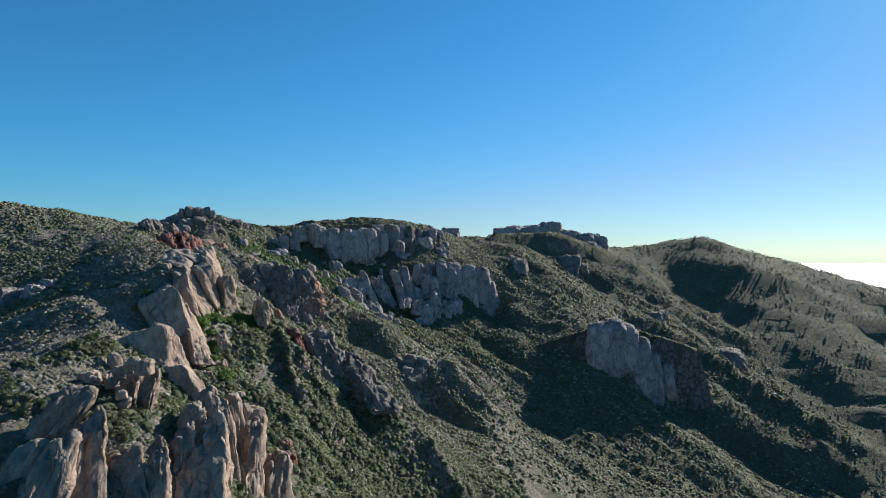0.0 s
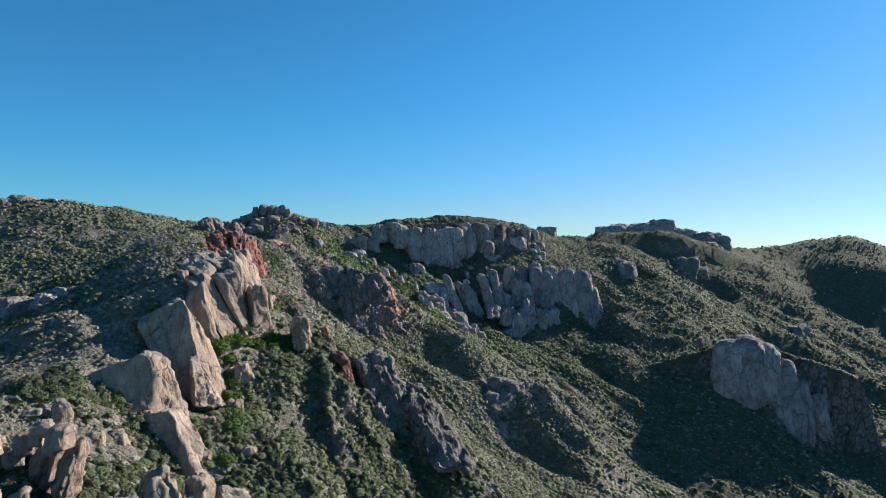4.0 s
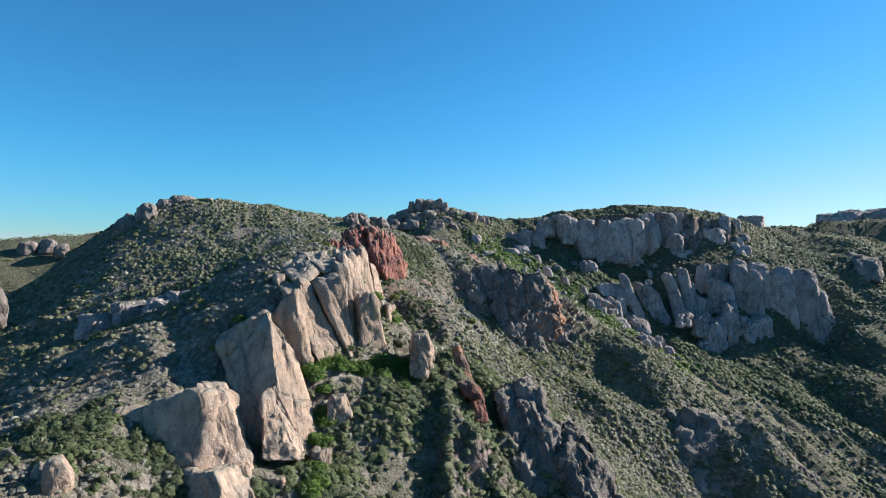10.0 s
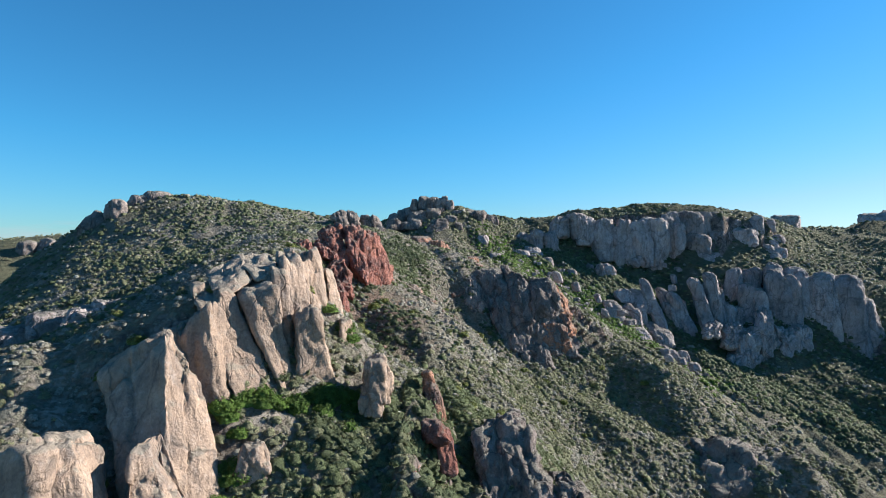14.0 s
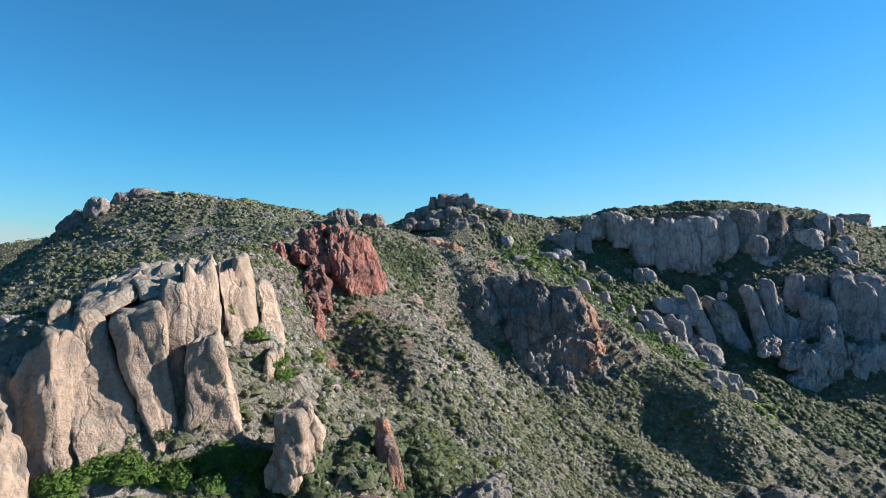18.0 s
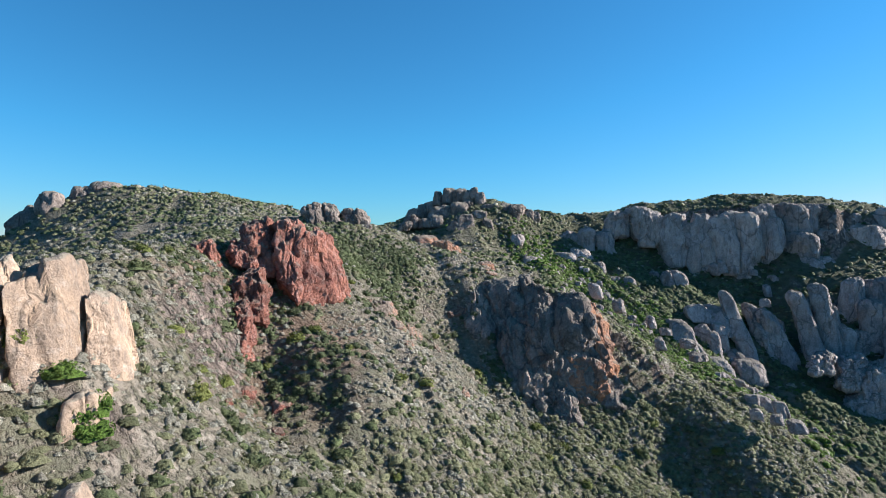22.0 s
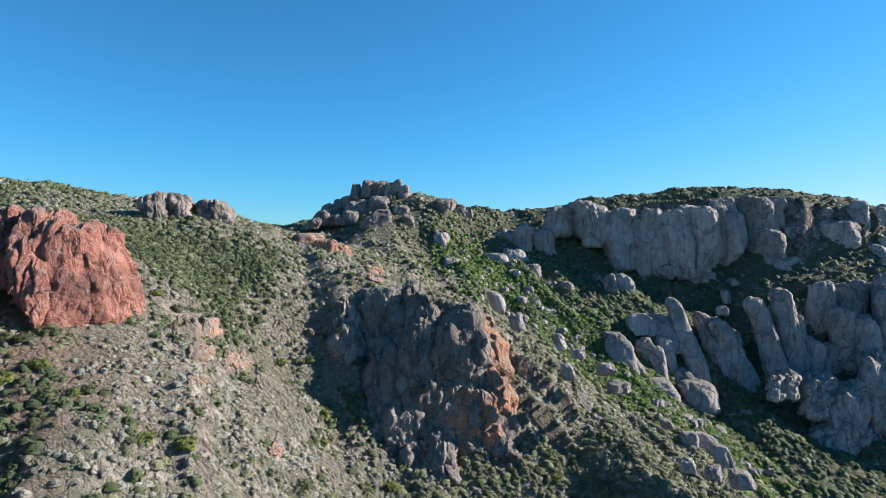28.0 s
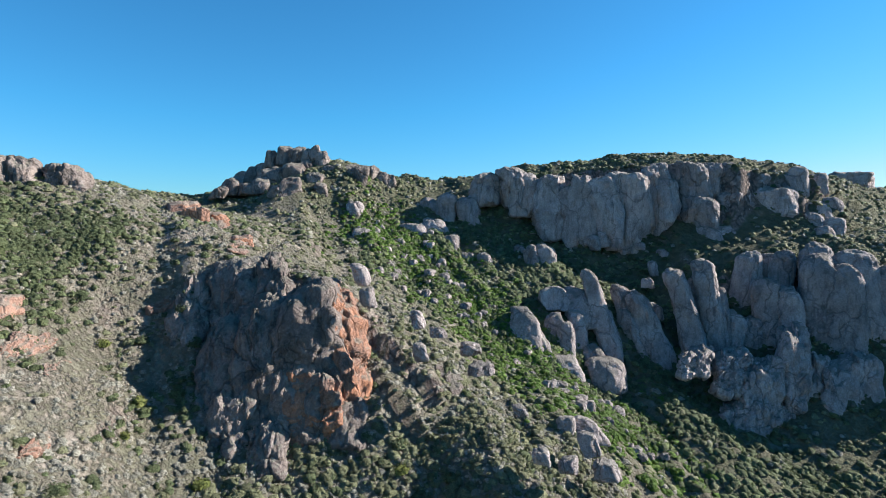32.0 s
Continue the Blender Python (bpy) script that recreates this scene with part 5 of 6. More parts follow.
for k, (at, size, turn, lean, taper) in enumerate([
    ((-140.7, 403.5, 22.6), (6.2, 5.6, 10.8), 38, (0.08, 0.1), 0.14), ((-139.7, 412.8, 21), (6.4, 5.8, 6.5), 37, (-0.23, 0.1), 0.29),
    ((-141.8, 410.2, 23.1), (6.6, 5.9, 8.2), 38, (0.14, 0.1), 0.34), ((-147, 406.2, 23.5), (10, 9, 5.2), 39, (0, 0.1), 0.09),
    ((-145.5, 391.6, 14.9), (4.7, 4.3, 4.1), 41, (-0.2, 0.1), 0.18), ((-136.6, 414.2, 19.7), (4.1, 3.7, 5.3), 36, (-0.11, 0.1), 0.22),
    ((-153.5, 375.3, 14.4), (4.9, 4.4, 4.5), 46, (0.29, 0.1), 0.17), ((-170.2, 391.5, 27.4), (5.7, 5.1, 5.3), 46, (0.06, 0.1), 0.4),
    ((-162.1, 397.2, 29.5), (6.2, 5.6, 6.8), 43, (0, 0.1), 0.22),
]):
    rock("summit_boulder", "weathered brown boulder heaped on the summit", M_DARK, at, size, turn, category="boulder", lean=lean, taper=taper, seed=720 + k, n=12, power=3.6, cap=0.8, rough=0.13, joint=2, cuts=6)
for k, (at, size, turn, lean, taper) in enumerate([
    ((-165.6, 379.9, 17.7), (8.4, 7.6, 5.5), 47, (0.1, 0.1), 0.26), ((-169.6, 376.7, 16.1), (8, 7.2, 4.4), 48, (0.19, 0.1), 0.16),
]):
    rock("summit_boulder", "weathered brown boulder heaped on the summit", M_DARK, at, size, turn, category="boulder", lean=lean, taper=taper, seed=740 + k, n=12, power=3.6, cap=0.8, rough=0.13, joint=2, cuts=6)

for k, (at, size, turn, lean, taper) in enumerate([
    ((-132.4, 389.8, 9), (5.7, 5.1, 5.3), 39, (-0.22, 0.1), 0.15), ((-121.8, 382.4, 0), (7.4, 6.7, 7.2), 38, (-0.15, 0.1), 0.11),
    ((-130, 385.2, 0.4), (3.4, 3.1, 2.9), 39, (-0.2, 0.1), 0.25), ((-123.8, 394.6, 1.8), (2.2, 2, 2.9), 36, (-0.1, 0.1), 0.4),
    ((-73.2, 326.2, -6.4), (3.7, 3.3, 4.6), 36, (-0.22, 0.1), 0.21), ((-99.6, 374.1, -13.5), (4.5, 4, 3.5), 34, (-0.07, 0.1), 0.33),
    ((-99.3, 386.6, -11.7), (6.7, 6, 5.8), 31, (-0.09, 0.1), 0.24), ((-94.6, 389.1, -12.6), (5.3, 4.8, 6.6), 30, (-0.08, 0.1), 0.22),
    ((-93.1, 373.1, -16.6), (7.6, 6.8, 5.8), 32, (-0.67, 0.1), 0.1),
]):
    rock("gully_boulder", "pale boulder on the brushy slope below the summit", M_GREY, at, size, turn, category="boulder", lean=lean, taper=taper, seed=760 + k, n=10, power=3.8, cap=0.8, rough=0.12, joint=1.8, cuts=6)
for k, (at, size, turn, lean, taper) in enumerate([
    ((-63.5, 318, -9.7), (3.2, 2.9, 3.4), 34, (-0.27, 0.1), 0.14), ((-57.3, 323.8, -14), (2.8, 2.5, 3.1), 30, (-0.2, 0.1), 0.17),
    ((-54.3, 325.9, -17), (2.9, 2.6, 1.9), 28, (-0.25, 0.1), 0.08), ((-54.3, 320.5, -18.9), (2.8, 2.5, 3), 29, (-0.2, 0.1), 0.08),
    ((-46.6, 328.7, -22.8), (5, 4.5, 2.1), 24, (0, 0.1), 0), ((-49.8, 329.5, -19.8), (3.7, 3.4, 2.3), 25, (-0.13, 0.1), 0.13),
    ((-128.3, 392.4, 1.1), (4.8, 4.3, 2.9), 38, (-0.1, 0.1), 0.18), ((-37.1, 322.7, -27.1), (2, 1.8, 1.7), 20, (-0.58, 0.1), 0.11),
    ((-36.3, 346.9, -35.4), (4.6, 4.1, 4.6), 16, (-0.71, 0.1), 0.16),
]):
    rock("gully_boulder", "pale boulder on the brushy slope below the summit", M_GREY, at, size, turn, category="boulder", lean=lean, taper=taper, seed=780 + k, n=10, power=3.8, cap=0.8, rough=0.12, joint=1.8, cuts=6)
for k, (at, size, turn, lean, taper) in enumerate([
    ((-30.2, 334, -33.5), (3.5, 3.1, 4.1), 15, (-0.25, 0.1), 0.13), ((-33.8, 323.8, -33.6), (2.9, 2.6, 2.3), 18, (-0.29, 0.1), 0.14),
    ((-29.3, 325.2, -34.4), (3.2, 2.9, 2.4), 15, (-0.11, 0.1), 0.13), ((-26.8, 333.1, -37.2), (4.2, 3.8, 3.1), 13, (-0.27, 0.1), 0.2),
    ((-40.5, 375.1, -40), (2, 1.8, 2), 14, (-0.2, 0.1), 0.15), ((-25.6, 367.2, -46.9), (2, 1.8, 1.4), 9, (-0.25, 0.1), 0.13),
]):
    rock("gully_boulder", "pale boulder on the brushy slope below the summit", M_GREY, at, size, turn, category="boulder", lean=lean, taper=taper, seed=800 + k, n=10, power=3.8, cap=0.8, rough=0.12, joint=1.8, cuts=6)

# rocks along the near crest
slabs("crest_rock", "brown layered rock band on the ridge crest", "rock", M_DARK, 820, [
    ((-147.6, 287.6, 15.6), (-144.1, 293.5, 17.4), (-141.5, 293.0, 10.6), (-145.6, 287.8, 11.7), (-5, 5, -1)),
    ((-144.7, 293.2, 16.6), (-142.4, 298.4, 15.9), (-139.7, 297.9, 10.3), (-142.1, 292.6, 10.6), (-5, 5, -1)),
    ((-143.0, 299.2, 15.0), (-138.0, 306.3, 15.5), (-135.5, 305.6, 10.3), (-141.5, 299.0, 10.7), (-5, 5, -1)),
], n=26, rows=22, power=4, root=0.8, rough=1.4, joint=1.8, stretch=0.9, step=0.4, depth=0.35)

for k, (at, size, turn) in enumerate([
    ((-215, 248.1, 20.5), (8.4, 8.4, 12.4), 56), ((-223, 244.3, 16.4), (9.3, 9.3, 13.3), 58), ((-216.3, 257.9, 22.8), (8.8, 8.8, 9.9), 55),
    ((-213.6, 264.2, 24.7), (11.2, 11.2, 8.8), 53), ((-508.2, 363.2, 9), (16.2, 12.9, 12.6), 61), ((-498.6, 372.7, 10.8), (13.6, 10.9, 12.7), 60),
    ((-190.5, 180.2, -6.8), (7.3, 5.8, 14.6), 62), ((-482.9, 374.3, 7.1), (11.7, 9.3, 11.8), 59),
]):
    rock("knob", "rounded grey knob on the hilltop", M_DARK, at, size, turn, category="rock", seed=840 + k, n=14, power=3.2, taper=0.3, rough=0.13, joint=4, cuts=5)

mesa = tagged(new("rock_cliff"), "layered grey mesa on the skyline", "cliff")
for k, (at, size, turn, lean, taper) in enumerate([
    ((70.2, 624.4, 28.8), (37.2, 33.5, 27.5), -7, (0, 0.1), 0.04), ((95.3, 624.4, 29.9), (37.2, 33.5, 30.9), -9, (0, 0.1), 0.04),
    ((111, 621.1, 32.8), (24.8, 22.3, 24.9), -10, (0, 0.1), 0.11), ((127.2, 624.1, 25.4), (35.9, 32.3, 25.8), -12, (0, 0.1), 0.04),
    ((148.6, 623.4, 21.4), (33.3, 30, 26.6), -14, (-0.03, 0.1), 0.04), ((161.6, 620.1, 18.5), (20.9, 18.8, 27.5), -15, (-0.06, 0.1), 0.37),
    ((137.7, 611.5, 12.5), (45.2, 40.7, 20.1), -13, (0, 0.1), 0.03), ((105.3, 615, 13.6), (57.9, 52.2, 18.4), -10, (0, 0.1), 0.02),
    ((71.6, 611.5, 13.6), (33.3, 30, 18.5), -7, (0, 0.1), 0.08),
]):
    rock("rock_block", "", M_GREY, at, size, turn, parent=mesa, lean=lean, taper=taper, seed=860 + k, n=18, rows=16, power=6, cap=0.35, rough=0.13, joint=6, stretch=0.45, depth=0.14, step=0.12, cuts=6)
for k, (at, size, turn, lean, taper) in enumerate([
    ((7.5, 589.7, 25.1), (19.9, 17.9, 14.7), -1, (0, 0.1), 0.13),
]):
    rock("rock_block", "", M_GREY, at, size, turn, parent=mesa, lean=lean, taper=taper, seed=880 + k, n=18, rows=16, power=6, cap=0.35, rough=0.13, joint=6, stretch=0.45, depth=0.14, step=0.12, cuts=6)

face = tagged(new("rock_cliff"), "pale blue-grey rock face in the lower valley", "cliff")
for k, (at, size, turn, lean, taper) in enumerate([
    ((110.3, 385.9, -42.2), (22.8, 20.6, 43), -16, (0.06, 0.15), 0.25), ((118.7, 384.4, -45.7), (17.2, 15.5, 43), -18, (0.05, 0.15), 0.42),
    ((126, 384.1, -53.4), (16, 14.4, 46.5), -19, (-0.12, 0.15), 0.3), ((102.6, 384.7, -44.3), (18.4, 16.6, 30.3), -15, (0.07, 0.15), 0.26),
    ((134.1, 382.1, -63.7), (11.2, 10.1, 33.3), -20, (-0.08, 0.15), 0.29), ((142.7, 382.7, -70.8), (10, 9, 23.2), -21, (-0.11, 0.15), 0.24),
    ((97.7, 379.8, -68.2), (9.2, 8.2, 19.1), -15, (0.05, 0.15), 0.26), ((114.4, 382.1, -66.3), (14, 12.6, 20.1), -17, (-0.05, 0.15), 0.29),
    ((123.4, 377.5, -72.5), (10.7, 9.6, 19.9), -19, (-0.15, 0.15), 0.22),
]):
    rock("rock_column", "", M_GREY, at, size, turn, parent=face, lean=lean, taper=taper, seed=900 + k, n=18, rows=44, power=3.0, cap=1.1, rough=0.12, joint=2.0, stretch=2.4, depth=0.12, step=0.12, cuts=4)

# crags on the farther slopes
for k, (at, size, turn, lean, taper) in enumerate([
    ((89.7, 430, -47.3), (26.9, 24.2, 12.9), -12, (0.18, 0.8), 0.26), ((69.9, 407.9, -65.5), (23.3, 20.9, 14.4), -10, (0.19, 0.8), 0.1),
    ((74.2, 398.9, -71.5), (15.2, 13.7, 12), -11, (0, 0.8), 0.29), ((71.1, 442.3, -46.9), (33.6, 30.2, 15.6), -9, (0.12, 0.8), 0.21),
    ((94.2, 385.3, -75.4), (12.1, 10.9, 14.7), -14, (0, 0.8), 0.26), ((62.2, 496, -2), (22.4, 20.1, 14), -7, (0, 0.8), 0.18),
    ((119.2, 567.8, -0.8), (32.8, 29.5, 20.3), -12, (0.15, 0.8), 0.1), ((161.8, 584, -11.6), (17.8, 16, 9.7), -16, (-0.08, 0.8), 0.18),
    ((180.2, 594.2, -11.3), (16.5, 14.8, 7.4), -17, (-0.22, 0.8), 0.2),
]):
    rock("valley_crag", "grey crag on the lower slopes", M_DARK, at, size, turn, category="rock outcrop", lean=lean, taper=taper, seed=920 + k, n=18, rows=18, power=5, cap=0.5, rough=0.24, joint=3, step=0.24, cuts=12)
for k, (at, size, turn, lean, taper) in enumerate([
    ((130.6, 571.4, -8.2), (22.1, 19.9, 12.6), -13, (0, 0.8), 0.14), ((174.2, 513.5, -47.2), (24.7, 22.2, 21.9), -19, (-0.16, 0.8), 0.29),
    ((181.2, 506.7, -49), (18.8, 16.9, 21.6), -20, (-0.16, 0.8), 0.22), ((226.1, 474.1, -75.8), (22.7, 20.5, 16.9), -26, (-0.38, 0.8), 0.29),
    ((300.3, 571.1, -57.7), (35.3, 31.8, 16.5), -28, (-0.29, 0.8), 0.22), ((271.5, 556, -64.1), (23, 20.7, 19.9), -27, (-0.23, 0.8), 0.4),
    ((162.2, 400.1, -88.7), (22.8, 20.5, 11.4), -23, (-0.14, 0.8), 0.1),
]):
    rock("valley_crag", "grey crag on the lower slopes", M_DARK, at, size, turn, category="rock outcrop", lean=lean, taper=taper, seed=940 + k, n=18, rows=18, power=5, cap=0.5, rough=0.24, joint=3, step=0.24, cuts=12)

# craggy foreground outcrop: fins of tilted strata
slabs("rock_crag", "jagged tan crag among shrubs", "rock outcrop", M_TAN, 960, [
    ((-61.2, 95.1, -22.0), (-55.6, 97.1, -21.5), (-59.3, 92.1, -30.9), (-65.7, 90.1, -30.3), (-3, 4, -1)),
    ((-63.5, 87.1, -28.4), (-56.9, 89.1, -28.2), (-56.1, 81.2, -37.3), (-63.7, 79.1, -36.4), (-3, 4, -1)),
    ((-52.5, 88.1, -33.8), (-46.0, 91.1, -29.7), (-41.4, 85.2, -39.1), (-54.3, 83.2, -38.2), (-2, 4, 0)),
    ((-45.5, 89.1, -33.3), (-42.6, 92.1, -30.1), (-39.8, 86.2, -39.6), (-44.7, 86.2, -39.6), (-2, 4, 0)),
    ((-60.1, 104.1, -29.0), (-55.4, 106.1, -25.5), (-55.4, 103.1, -31.7), (-59.9, 102.1, -34.3), (-3, 4, 0)),
    ((-62.0, 112.1, -25.9), (-58.2, 114.1, -22.0), (-58.3, 112.1, -27.0), (-60.9, 111.1, -29.9), (-3, 4, 0)),
    ((-54.9, 110.1, -24.4), (-53.0, 111.1, -22.0), (-53.2, 110.1, -25.5), (-55.2, 109.1, -27.3), (-2, 3, 0)),
    ((-42.2, 95.2, -34.7), (-35.5, 99.1, -29.5), (-32.2, 90.2, -41.4), (-40.7, 88.2, -40.5), (-3, 5, 0)),
    ((-45.2, 112.1, -25.9), (-39.9, 112.1, -27.0), (-35.6, 105.2, -41.3), (-39.8, 103.2, -42.5), (-4, 5, 0)),
    ((-42.8, 115.1, -29.0), (-39.3, 116.1, -28.5), (-35.8, 112.2, -43.0), (-38.7, 108.2, -44.6), (-3, 6, 0)),
    ((-40.7, 120.1, -31.2), (-35.8, 122.2, -32.7), (-35.8, 119.2, -40.0), (-40.6, 118.2, -38.6), (-3, 5, 0)),
    ((-46.9, 108.1, -29.1), (-42.7, 109.1, -27.8), (-41.8, 106.2, -34.6), (-46.6, 105.1, -34.3), (-3, 4, 0)),
    ((-41.5, 100.2, -33.6), (-38.2, 104.1, -27.0), (-32.4, 93.2, -40.1), (-39.1, 92.2, -40.6), (-3, 4, 0)),
    ((-38.3, 107.2, -39.1), (-34.7, 109.2, -37.7), (-32.9, 100.2, -46.0), (-36.4, 99.2, -45.6), (-3, 4, 0)),
    ((-54.8, 99.1, -33.3), (-53.9, 102.1, -28.5), (-51.3, 96.2, -36.9), (-53.1, 95.2, -37.4), (-2, 3, 0)),
    ((-55.9, 88.1, -29.6), (-53.2, 94.1, -23.1), (-47.7, 84.2, -36.3), (-53.2, 82.2, -36.2), (-3, 4, 0)),
    ((-46.7, 95.1, -31.9), (-46.1, 98.1, -30.2), (-41.7, 90.2, -38.9), (-43.9, 88.2, -38.0), (-2, 3, 0)),
    ((-56.7, 82.1, -29.9), (-53.3, 88.1, -26.2), (-50.3, 78.2, -35.9), (-54.8, 76.1, -35.7), (-3, 4, 0)),
    ((-44.4, 98.1, -32.0), (-42.2, 102.1, -29.0), (-39.0, 96.2, -36.9), (-42.6, 94.2, -37.0), (-3, 4, 0)),
    ((-36.9, 112.2, -33.4), (-34.9, 116.2, -32.4), (-32.5, 108.2, -41.5), (-35.4, 106.2, -40.7), (-3, 5, 0)),
    ((-33.2, 112.2, -40.9), (-29.4, 116.2, -39.0), (-27.3, 108.2, -46.6), (-31.9, 106.2, -45.8), (-3, 4, 0)),
], n=24, rows=38, power=6, root=1.3, rough=1.3, joint=0.9, stretch=2.6, step=0.4, depth=0.35)

# dark red crags low on the near slope
for k, (at, size, turn, lean, taper) in enumerate([
    ((-37.3, 140.3, -44.2), (4, 3.6, 3.3), 17, (-0.1, 0.3), 0.4), ((-34.8, 122.3, -41.4), (4.2, 3.8, 3.1), 18, (0, 0.3), 0.38),
    ((-35.3, 134.5, -45.2), (4.4, 4, 3.2), 17, (-0.1, 0.3), 0.29),
]):
    rock("red_crag", "dark red crag low on the brushy slope", M_RED, at, size, turn, category="rock outcrop", lean=lean, taper=taper, seed=1060 + k, n=22, rows=34, power=6, cap=0.5, rough=0.22, joint=1.2, stretch=2.4, step=0.28, depth=0.14, cuts=14)

# boulders on the near shoulder
for k, (at, size, turn, lean, taper) in enumerate([
    ((-60.4, 110.1, -21), (2.4, 2.2, 2.7), 33, (0, 0.1), 0.17), ((-58.7, 110, -20.5), (1.8, 1.6, 2), 32, (-0.06, 0.1), 0.22),
    ((-57.5, 110.1, -19.3), (2.6, 2.4, 1.8), 31, (0, 0.1), 0.15), ((-55.4, 110.3, -19.6), (3.1, 2.8, 3), 30, (0, 0.1), 0.19),
    ((-54.2, 99.5, -23.1), (2, 1.8, 1.6), 33, (-0.14, 0.1), 0.18), ((-59.2, 110, -18), (2.1, 1.9, 0.8), 32, (0, 0.1), 0.1),
]):
    rock("boulder", "rounded tan boulder on the brushy shoulder", M_TAN, at, size, turn, category="boulder", lean=lean, taper=taper, seed=1080 + k, n=10, power=3, cap=1, rough=0.12, joint=1.2, cuts=5)

for k, (at, size, turn, lean, taper) in enumerate([
    ((-70.9, 127.4, -21.5), (3, 2.7, 5.3), 50, (-0.08, 0.1), 0.22), ((-73.5, 127.5, -22.4), (2.3, 2.1, 2.9), 51, (0.07, 0.1), 0.37),
    ((-73.9, 127.1, -23.2), (1.9, 1.7, 1.8), 51, (0.12, 0.1), 0.36), ((-66.2, 129.3, -26.8), (2.9, 2.6, 4.5), 47, (0.09, 0.1), 0.24),
    ((-65.9, 133.2, -27.8), (3.9, 3.5, 5.7), 45, (-0.12, 0.1), 0.27), ((-65, 131.2, -30.3), (2.8, 2.5, 2.6), 46, (-0.67, 0.1), 0.18),
    ((-68.9, 123.4, -24.6), (3.7, 3.3, 2.6), 51, (0.15, 0.1), 0), ((-68.4, 119.5, -24.7), (2.1, 1.9, 1.2), 53, (0, 0.1), 0.07),
    ((-69.4, 114.5, -23.2), (2.6, 2.3, 1.4), 56, (0, 0.1), 0.11),
]):
    rock("boulder", "rounded tan boulder on the brushy shoulder", M_TAN, at, size, turn, category="boulder", lean=lean, taper=taper, seed=1100 + k, n=12, power=3.2, cap=0.9, rough=0.14, joint=1.3, cuts=6)
for k, (at, size, turn, lean, taper) in enumerate([
    ((-64.9, 109.9, -21.9), (2.6, 2.3, 2), 57, (0.08, 0.1), 0.15), ((-63.9, 111.7, -22.9), (1.9, 1.7, 1.7), 55, (0.1, 0.1), 0.21),
    ((-62.2, 105.6, -22.1), (1.5, 1.4, 1.5), 59, (0, 0.1), 0.24), ((-63.3, 113.2, -23.8), (1.4, 1.3, 1), 54, (0, 0.1), 0.1),
    ((-61.3, 109.6, -23.1), (2.2, 2, 1.9), 56, (0, 0.1), 0.06), ((-64.8, 115.8, -24.7), (1.1, 1, 1.1), 53, (0, 0.1), 0.25),
    ((-63.7, 135.2, -32.8), (3.4, 3, 2.7), 43, (-0.25, 0.1), 0.11), ((-64.2, 129.4, -30.1), (1.8, 1.6, 2.1), 46, (-0.1, 0.1), 0.29),
    ((-64.1, 107.9, -22.4), (1.1, 1, 1.3), 58, (0, 0.1), 0.22),
]):
    rock("boulder", "rounded tan boulder on the brushy shoulder", M_TAN, at, size, turn, category="boulder", lean=lean, taper=taper, seed=1120 + k, n=12, power=3.2, cap=0.9, rough=0.14, joint=1.3, cuts=6)
for k, (at, size, turn, lean, taper) in enumerate([
    ((-66.5, 115.2, -23.7), (1.5, 1.4, 1), 54, (-0.09, 0.1), 0.1), ((-66.5, 119.9, -26), (1.1, 1, 1), 52, (0, 0.1), 0.13),
    ((-66.7, 126.9, -26.9), (2.1, 1.9, 2.6), 48, (-0.08, 0.1), 0.4),
]):
    rock("boulder", "rounded tan boulder on the brushy shoulder", M_TAN, at, size, turn, category="boulder", lean=lean, taper=taper, seed=1140 + k, n=12, power=3.2, cap=0.9, rough=0.14, joint=1.3, cuts=6)

# ---- shrubs: many, joined by kind ----
def shrub_template(leaves, seed, spread=0.34, ring=6):
    """A shrub of unit radius: a lumpy dome of foliage and the leaf sprays that stand out of it. Returns vertices and triangles."""
    rs = np.random.RandomState(seed)
    m = ring
    levels = ((0.85, -0.2, 0.0), (0.8, 0.16, 0.45), (0.46, 0.46, 0.2)) if ring > 7 else ((0.95, -0.15, 0.0), (0.64, 0.36, 0.6))
    a = np.arange(m) * 6.2832 / m
    rings = [np.stack([np.cos(a + o) * r, np.sin(a + o) * r, np.full(m, h)], 1) * (1 + 0.8 * (rs.rand(m, 1) - 0.5)) for r, h, o in levels]
    verts = np.concatenate(rings + [np.array([[0.12, -0.08, 0.6]])])
    nxt = np.roll(np.arange(m), -1)
    k = np.arange(m)
    faces = []
    for level in range(len(levels) - 1):
        lo, hi = level * m, (level + 1) * m
        faces += [np.stack([lo + k, lo + nxt, hi + k], 1), np.stack([lo + nxt, hi + nxt, hi + k], 1)]
    faces.append(np.stack([(len(levels) - 1) * m + k, (len(levels) - 1) * m + nxt, np.full(m, len(levels) * m)], 1))
    faces = np.concatenate(faces)
    if leaves:
        d = rs.normal(size=(leaves, 3))
        d[:, 2] = np.abs(d[:, 2]) * 0.9
        d /= np.linalg.norm(d, axis=1, keepdims=True)
        c = d * (0.62 + 0.45 * rs.rand(leaves, 1)) * np.array([1, 1, 0.8])
        side = np.cross(d + rs.normal(size=(leaves, 3)) * 0.6, rs.normal(size=(leaves, 3)))
        side /= np.linalg.norm(side, axis=1, keepdims=True)
        other = np.cross(d, side)
        s = spread * (0.6 + 0.7 * rs.rand(leaves, 1))
        blades = np.stack([c + 1.2 * s * side, c + 1.1 * s * other + 0.5 * s * d, c - 1.1 * s * (0.75 * side + 0.55 * other)], 1).reshape(-1, 3)
        faces = np.concatenate([faces, len(verts) + np.arange(3 * leaves).reshape(-1, 3)])
        verts = np.concatenate([verts, blades])
    return verts, faces


